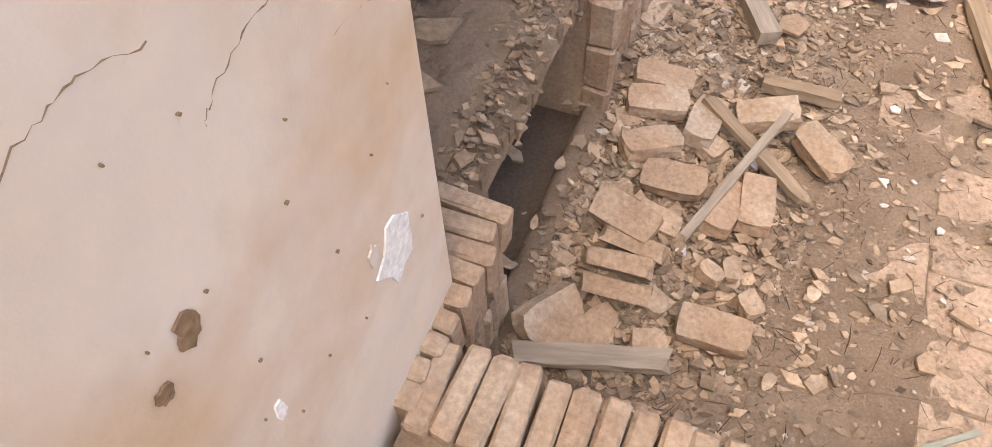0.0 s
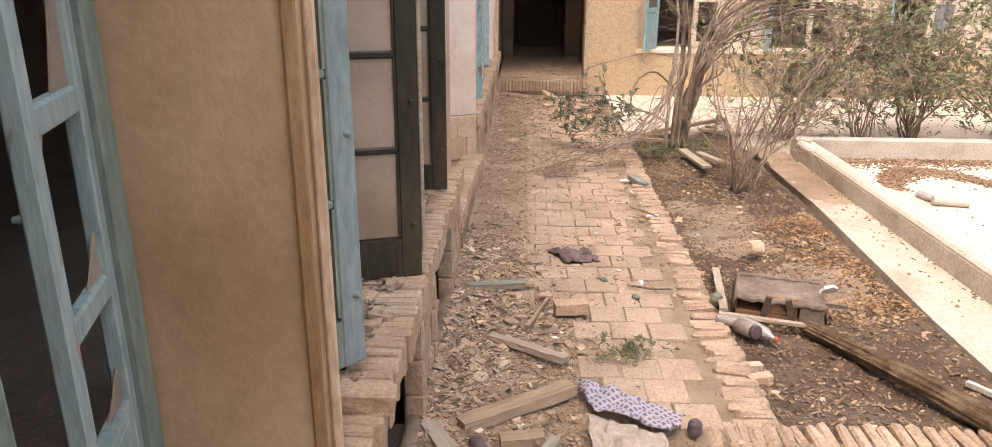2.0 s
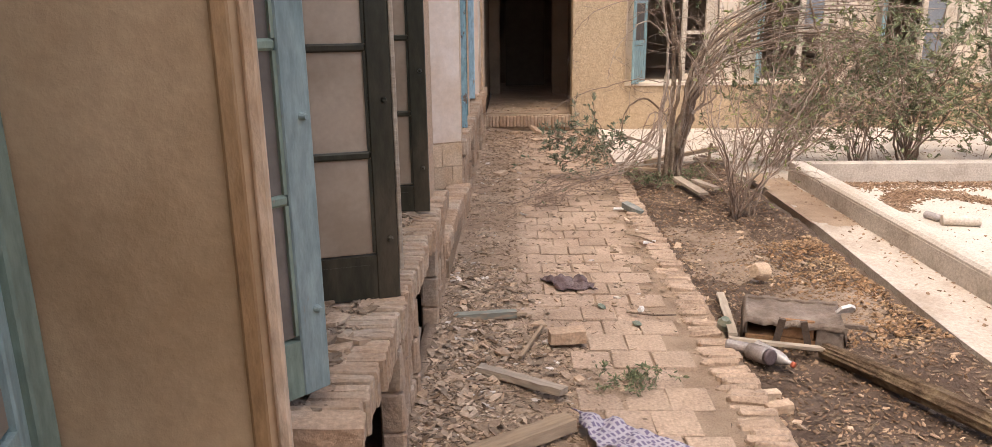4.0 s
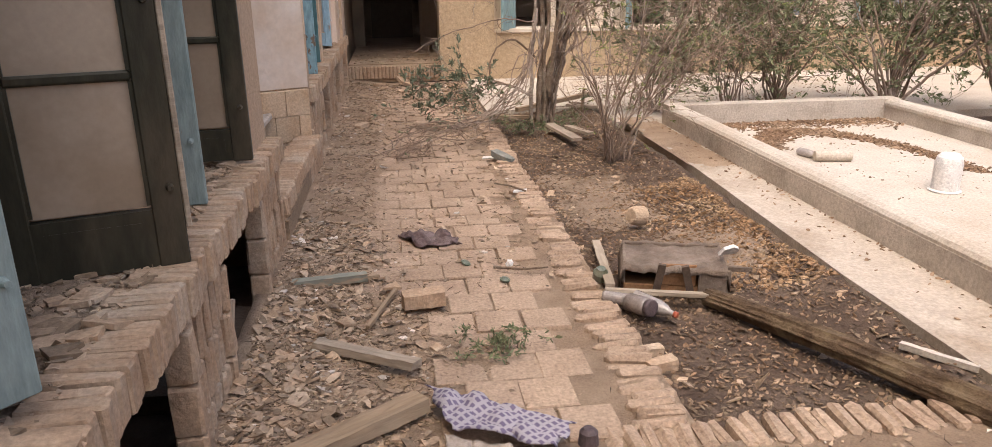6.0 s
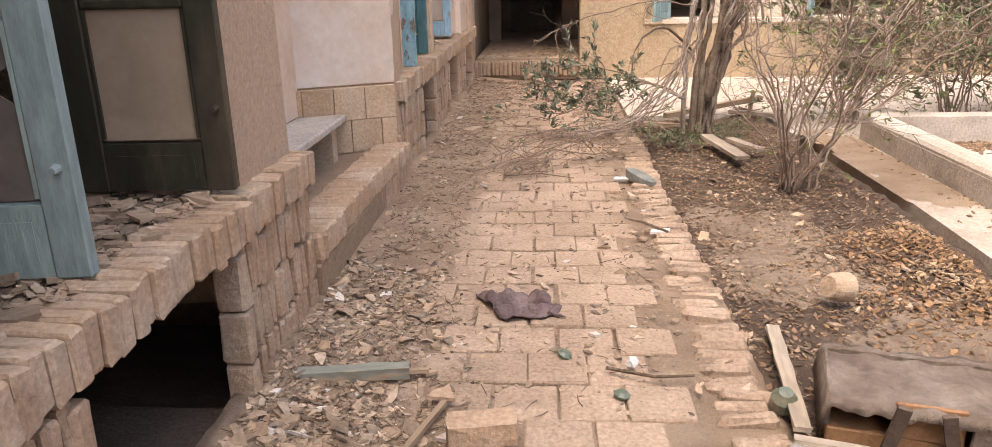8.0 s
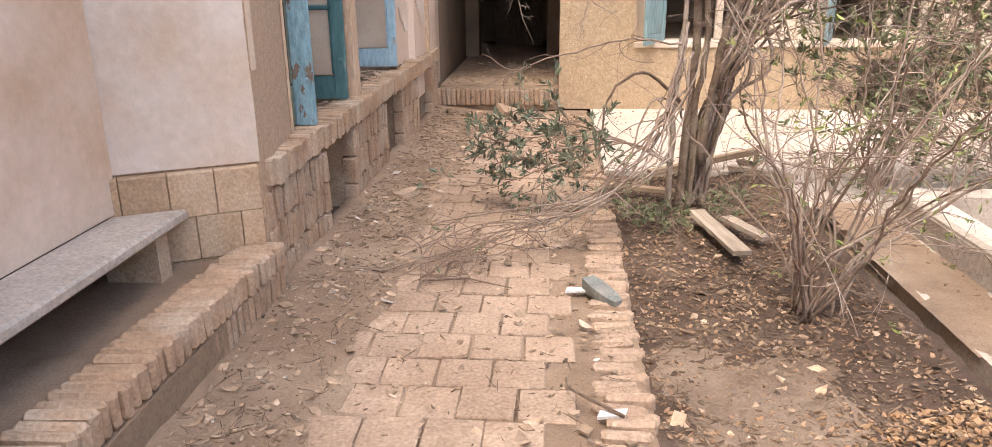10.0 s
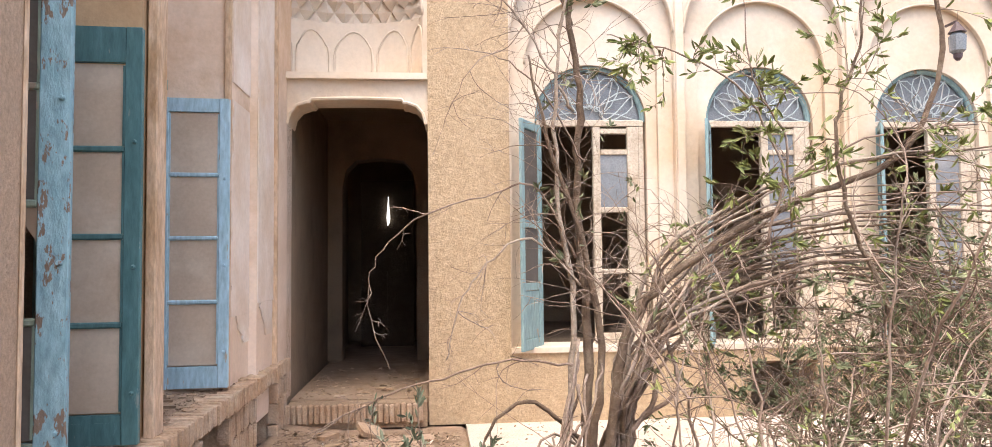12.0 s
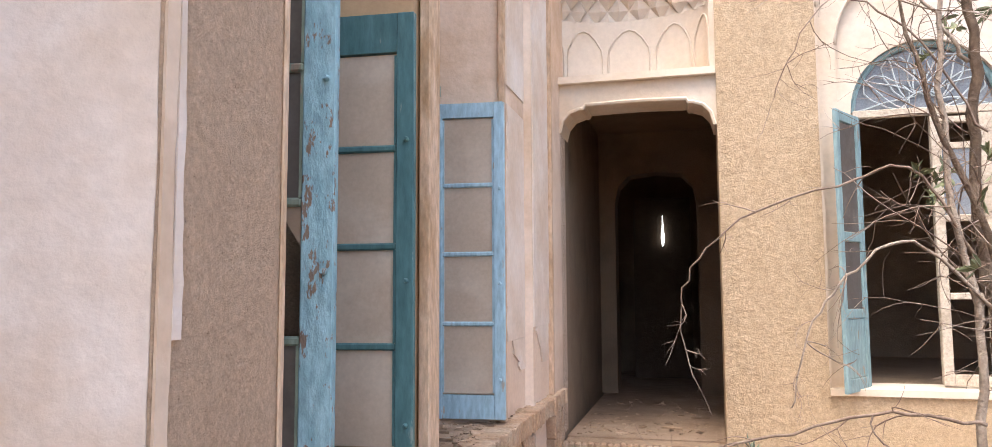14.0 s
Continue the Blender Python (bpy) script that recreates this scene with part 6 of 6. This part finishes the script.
def shrub(name, label, base, limbs, seed, leaf_size=0.08, droop=0.2, whorl=7, green=LEAF, twig_r=0.0042):
    """Limbs along soft curves; each throws off thin curling twigs, some ending in tufts of leaves."""
    rng = random.Random(seed)
    ob = tagged(empty(name, pose(*base)), label, "shrub", "shrubs of the court")
    o = Vector(base)
    bv, bf, lv, lf = [], [], [], []

    def leaf(p, d):
        s = leaf_size * rng.uniform(0.55, 1.25)
        d = (d * 0.9 + Vector((rng.gauss(0, 0.55), rng.gauss(0, 0.55), rng.gauss(0.2, 0.45)))).normalized()
        side = d.cross(Vector((rng.gauss(0, 1), rng.gauss(0, 1), rng.gauss(0, 1)))).normalized() * s * 0.15
        up = side.cross(d).normalized() * s * 0.06
        k = len(lv)
        lv.extend([p, p + d * s * 0.35 + side * 0.9 + up, p + d * s * 0.7 + side * 0.8 + up, p + d * s, p + d * s * 0.7 - side * 0.8 + up, p + d * s * 0.35 - side * 0.9 + up])
        lf.append((k, k + 1, k + 2, k + 3))
        lf.append((k, k + 3, k + 4, k + 5))

    def sprout(p, d, length, r, level, leaves):
        n = 9 if level == 1 else 5
        curl = Vector((rng.gauss(0, 1), rng.gauss(0, 1), rng.gauss(0, 0.8) - droop * 2)) * (0.13 if level == 1 else 0.16)
        pts, rad = [p.copy()], [r]
        for i in range(n):
            d = (d + curl + Vector((rng.gauss(0, 0.11), rng.gauss(0, 0.11), rng.gauss(0, 0.11)))).normalized()
            p = p + d * length / n
            if p.z + o.z < 0.03:
                p.z = 0.03 - o.z
                d.z = abs(d.z) * 0.2
            pts.append(p.copy())
            rad.append(r * (1 - 0.65 * (i + 1) / n))
        tube(bv, bf, pts, rad, 4 if level == 1 else 3)
        if level == 1:
            for _ in range(rng.randint(2, 5)):
                i = rng.randrange(2, n)
                dd = ((pts[i + 1] - pts[i]).normalized() * 0.7 + Vector((rng.gauss(0, 0.6), rng.gauss(0, 0.6), rng.gauss(0, 0.55)))).normalized()
                sprout(pts[i], dd, length * rng.uniform(0.25, 0.5), r * 0.6, 2, leaves)
        if rng.random() < leaves:
            dd = (pts[-1] - pts[-2]).normalized()
            for _ in range(rng.randint(whorl - 3, whorl + 2)):
                leaf(pts[-1] - dd * rng.random() * 0.07, dd)
            for _ in range(whorl // 3):
                i = rng.randrange(1, n)
                leaf(pts[i], (pts[i + 1] - pts[i]).normalized())

    for path, r0, r1, pname, kids, reach, leaves, bark, start in limbs:
        pts = [q - o for q in smooth_path(path, 6, rng, 0.006)]
        v, f = [], []
        m = len(pts)
        tube(v, f, pts, [(r0 + (r1 - r0) * i / (m - 1)) * rng.uniform(0.9, 1.1) for i in range(m)], 7 if r0 > 0.015 else 5)
        soup(pname, v, f, bark, ob, smooth=True)
        for _ in range(kids):
            i = min(m - 2, int((start + (1 - start) * rng.random()) * m))
            dd = ((pts[i + 1] - pts[i]).normalized() * 0.6 + Vector((rng.gauss(0, 0.7), rng.gauss(0, 0.7), rng.gauss(0, 0.6)))).normalized()
            sprout(pts[i], dd, reach * rng.uniform(0.35, 1.2), twig_r * rng.uniform(0.6, 1.2), 1, leaves)
    if bv:
        tagged(soup("twigwork", bv, bf, TWIG, ob), kind="stuff")
    if lv:
        tagged(soup("crown", lv, lf, green, ob), kind="stuff")
    return ob


def fan(rng, n, base, lean, spread, length, r, kids, reach, leaves, name="stem", arch=0.0, bark=TWIG):
    """Stems rising from one foot and spreading."""
    out = []
    x, y, z = base
    for _ in range(n):
        dx, dy = lean[0] + rng.gauss(0, spread), lean[1] + rng.gauss(0, spread)
        L = length * rng.uniform(0.65, 1.15)
        q = math.sqrt(1 + dx * dx + dy * dy)
        fx, fy = rng.gauss(0, 0.05), rng.gauss(0, 0.05)
        path = []
        for k in range(5):
            t = k / 4
            s = L * t / q
            path.append((x + fx + dx * s * (0.5 + 0.5 * t) + (rng.gauss(0, 0.03 * L) if k else 0), y + fy + dy * s * (0.5 + 0.5 * t) + (rng.gauss(0, 0.03 * L) if k else 0), z - 0.04 + s * (1 - arch * t)))
        out.append(limb(path, r * rng.uniform(0.7, 1.2), r * 0.25, name, kids, reach, leaves, bark, 0.3))
    return out


rs = random.Random(5)
PALEBARK = material("pale_bark", (0.40, 0.32, 0.245), (0.29, 0.22, 0.165), 25, (0.47, 0.39, 0.31), 4, 0.5, rough=0.9, bump=0.6, grain=70)
YOUNG = material("young_leaf", (0.25, 0.27, 0.085), (0.16, 0.19, 0.06), 20, (0.33, 0.33, 0.12), 3, 0.4, rough=0.5, bump=0, rand=0.35, island=True)
# tall shrub by the path: slender trunks, a few thin branches over the path
shrub("shrub", "tall half-dead shrub with slender bare grey trunks", (2.0, 9.85, 0.0), [
    limb([(1.98, 9.8, -0.05), (2.02, 9.84, 0.7), (2.04, 9.87, 1.3), (2.0, 9.9, 2.1), (2.02, 9.9, 2.65), (1.95, 9.9, 3.2), (1.76, 9.9, 3.8), (1.62, 9.95, 4.5)], 0.034, 0.012, "trunk", 34, 0.7, 0.05, BARK, 0.25),
    limb([(1.97, 9.9, 3.12), (1.98, 9.9, 3.6), (2.1, 9.95, 4.1), (2.15, 9.95, 4.6)], 0.016, 0.008, "trunk", 8, 0.7, 0.05, BARK, 0.2),
    limb([(1.90, 9.74, -0.05), (1.90, 9.76, 0.8), (1.95, 9.78, 1.5), (1.86, 9.78, 2.1), (1.88, 9.8, 2.9), (2.0, 9.8, 3.7)], 0.024, 0.006, "trunk", 34, 0.7, 0.04, PALEBARK, 0.3),
    limb([(2.06, 9.86, -0.05), (2.05, 9.82, 0.6), (2.10, 9.8, 1.25), (1.98, 9.78, 1.9), (1.80, 9.76, 2.45), (1.70, 9.75, 2.9)], 0.030, 0.006, "trunk", 26, 0.6, 0.03, BARK, 0.4),
    limb([(1.96, 9.78, 1.75), (1.75, 9.76, 2.12), (1.5, 9.74, 2.12), (1.05, 9.72, 1.96), (0.83, 9.7, 1.72), (0.80, 9.7, 1.5), (0.86, 9.7, 1.25)], 0.007, 0.002, "branch", 9, 0.2, 0.0, TWIG, 0.3),
    limb([(1.98, 9.76, 1.6), (1.7, 9.7, 1.85), (1.45, 9.68, 1.72), (1.30, 9.66, 1.5), (1.22, 9.66, 1.2)], 0.008, 0.003, "branch", 10, 0.3, 0.0, PALEBARK, 0.3),
    limb([(1.96, 9.8, 2.6), (1.82, 9.8, 2.85), (1.55, 9.8, 3.25), (1.15, 9.8, 3.5), (0.6, 9.8, 3.5)], 0.009, 0.003, "branch", 14, 0.45, 0.0, PALEBARK, 0.3),
    limb([(1.92, 9.7, 1.15), (1.57, 9.6, 1.2), (1.13, 9.5, 1.12), (0.75, 9.45, 0.98), (0.5, 9.4, 0.84)], 0.008, 0.003, "branch", 12, 0.35, 0.0, TWIG, 0.2),
    limb([(1.95, 9.7, 0.75), (1.65, 9.6, 0.98), (1.42, 9.55, 0.8), (1.37, 9.5, 0.42)], 0.014, 0.006, "branch", 5, 0.3, 0.0, BARK, 0.3),
    limb([(2.03, 9.85, 2.3), (1.75, 9.8, 2.75), (1.45, 9.8, 2.9), (1.25, 9.8, 2.6)], 0.006, 0.002, "branch", 10, 0.4, 0.0, TWIG, 0.2)],
    21, 0.07, 0.25, twig_r=0.0033)


def rod(rng):
    g = rng.gauss
    u = rng.uniform(-1, 1)
    bend = 0.30 * u + g(0, 0.05)
    return [(2.10 + g(0, 0.06), 9.93 + g(0, 0.06), -0.05), (2.20 + g(0, 0.07), 9.92 + g(0, 0.06), 0.6), (2.33 + g(0, 0.08), 9.92 + g(0, 0.08), 1.05 + 0.12 * u), (2.58 + g(0, 0.07), 9.92 + g(0, 0.1), 1.50 + 0.7 * bend), (3.05 + g(0, 0.08), 9.9 + g(0, 0.14), 1.80 + bend), (3.75 + g(0, 0.1), 9.88 + g(0, 0.2), 1.93 + 1.3 * bend), (4.6 + g(0, 0.2), 9.85 + g(0, 0.3), 1.85 + 1.9 * bend)]


shrub("shrub", "bundle of bare rods arching over the terrace", (2.12, 9.93, 0.0),
      [limb(rod(rs), rs.uniform(0.010, 0.022), 0.005, "rod", 7, 0.6, 0.10, rs.choice((PALEBARK, TWIG, TWIG, BARK)), 0.45) for _ in range(26)]
      + [limb([(2.12, 9.8, 0.3), (2.2, 9.8, 1.1), (2.36, 9.8, 1.5), (2.82, 9.8, 1.84), (3.3, 9.8, 2.08), (3.95, 9.8, 2.36), (4.22, 9.8, 3.0), (4.12, 9.8, 3.7), (4.3, 9.8, 4.3)], 0.032, 0.010, "trunk", 14, 0.8, 0.75, BARK, 0.6),
         limb([(3.9, 9.7, 0.85), (3.75, 9.7, 1.5), (3.56, 9.7, 1.95), (3.48, 9.7, 2.5), (3.66, 9.7, 3.05), (3.6, 9.7, 3.6)], 0.018, 0.005, "stem", 12, 0.6, 0.8, BARK, 0.45),
         limb([(3.0, 9.6, 1.8), (3.1, 9.6, 2.25), (2.85, 9.6, 2.7), (2.45, 9.6, 2.9), (2.12, 9.6, 2.98)], 0.009, 0.003, "stem", 9, 0.4, 0.8, TWIG, 0.3),
         limb([(3.2, 9.7, 1.9), (3.15, 9.65, 2.4), (2.95, 9.6, 2.75), (2.9, 9.6, 3.3)], 0.009, 0.003, "stem", 10, 0.4, 0.9, TWIG, 0.2)],
      22, 0.07, 0.15, 6, YOUNG)
# leafy low branches over the path
shrub("shrub", "low leafy branches of the shrub over the path", (1.85, 9.6, 0.0),
      [limb([(1.88, 9.62, 0.35), (1.55, 9.6, 0.5), (1.1, 9.58 + k * 0.05, 0.45 + 0.09 * k), (0.62, 9.55 + k * 0.06, 0.34 + 0.15 * k)], 0.009, 0.003, "branch", 13, 0.42, 0.85, TWIG, 0.35) for k in (-1, 0, 1, 2)],
      23, 0.06, 0.0, 8, material("dusty_leaf", (0.19, 0.21, 0.135), (0.13, 0.15, 0.095), 20, (0.27, 0.28, 0.19), 3, 0.4, rough=0.55, bump=0, rand=0.35, island=True))
# dry drooping switches on the path
shrub("shrub", "dry drooping switches over the path", (1.9, 9.45, 0.0),
      [limb([(1.93 + rs.gauss(0, 0.05), 9.55, 1.0 + rs.gauss(0, 0.2)), (1.80 + rs.gauss(0, 0.06), 9.4, 0.75 + rs.gauss(0, 0.1)), (1.55 + rs.gauss(0, 0.08), 9.1, 0.42 + rs.gauss(0, 0.08)), (1.1 + rs.gauss(0, 0.12), 8.75 + rs.gauss(0, 0.1), 0.26 + rs.gauss(0, 0.05)), (0.55 + rs.gauss(0, 0.2), 8.5 + rs.gauss(0, 0.15), 0.20 + rs.gauss(0, 0.05)), (0.30 + rs.gauss(0, 0.2), 8.3 + rs.gauss(0, 0.2), 0.03)], 0.008, 0.0025, "switch", 6, 0.35, 0.02, TWIG, 0.2) for _ in range(13)],
      24, 0.05, 0.35)
# twiggy shrub in the bed
shrub("shrub", "twiggy bare shrub with thin reddish stems", (2.37, 8.02, 0.0), fan(rs, 22, (2.37, 8.02, 0.0), (0.22, 0.05), 0.5, 2.0, 0.011, 13, 0.55, 0.10), 25, 0.035, -0.05, 5, YOUNG, 0.003)
# shrubs behind the pool and by the terrace
for x, y, n, L, r, lv, label, sd in ((6.3, 9.7, 14, 2.7, 0.02, 0.8, "grey-green leafy shrub behind the pool", 26), (4.5, 10.2, 13, 2.0, 0.010, 0.3, "half-bare shrub beside the pool corner", 27), (7.6, 9.2, 12, 3.0, 0.025, 0.8, "leafy grey-green shrub by the terrace", 28), (5.3, 10.5, 16, 2.4, 0.016, 0.7, "grey-green shrub before the far front", 31), (3.55, 10.3, 18, 1.7, 0.009, 0.35, "bare twiggy shrub on the terrace edge", 32), (6.9, 10.4, 14, 2.6, 0.018, 0.8, "grey-green leafy shrub by the far pool corner", 33)):
    shrub("shrub", label, (x, y, 0.0), fan(rs, n, (x, y, 0.0), (-0.1, 0.0), 0.5, L, r, 15, 0.7, lv), sd, 0.065, 0.05, 8)
# green weeds at the foot of the shrub
for x, y, n, sd in ((1.72, 9.5, 22, 30), (1.85, 9.25, 14, 34), (2.25, 9.6, 12, 35), (2.35, 10.0, 10, 36)):
    shrub("weeds", "green grassy weeds at the foot of the shrub", (x, y, 0.0), fan(rs, n, (x, y, 0.0), (0, 0), 1.7, 0.26, 0.0025, 2, 0.1, 0.35), sd, 0.045, 0.0, 4, LEAF, 0.0015)



shrub("weeds", "small dusty green weeds growing between the pavers", (0.80, 4.32, 0.0), fan(rs, 16, (0.80, 4.32, 0.0), (0, 0), 2.2, 0.22, 0.002, 2, 0.08, 0.8), 37, 0.03, 0.0, 5, LEAF, 0.0014)


def twig(pts, r, label):
    v, f = [], []
    tube(v, f, [Vector(p) for p in pts], [r * (1 - 0.5 * i / len(pts)) for i in range(len(pts))], 5)
    return tagged(soup("twig", v, f, BARK), label, "twig", "fallen twigs")


twig([(0.93, 2.42, 0.02), (1.06, 2.36, 0.05), (1.2, 2.30, 0.06), (1.36, 2.27, 0.05)], 0.012, "bent dry twig on the lath")
twig([(1.12, 2.38, 0.05), (1.24, 2.43, 0.06), (1.33, 2.50, 0.04)], 0.009, "forked dry twig on the lath")
twig([(1.36, 2.27, 0.05), (1.36, 2.38, 0.07), (1.40, 2.50, 0.06)], 0.010, "forked dry twig on the pavers")
twig([(1.30, 2.33, 0.04), (1.42, 2.36, 0.03), (1.55, 2.40, 0.02)], 0.007, "thin dry twig on the pavers")
twig([(0.35, 8.2, 0.02), (0.6, 8.22, 0.03), (0.85, 8.12, 0.02)], 0.006, "thin dry twig on the path")
twig([(0.88, 5.30, 0.02), (1.05, 5.22, 0.03), (1.2, 5.25, 0.02)], 0.008, "dry twig on the path")
twig([(1.35, 6.9, 0.02), (1.22, 6.95, 0.06), (1.14, 7.05, 0.05), (1.13, 7.18, 0.02)], 0.009, "curled dry root on the path border")
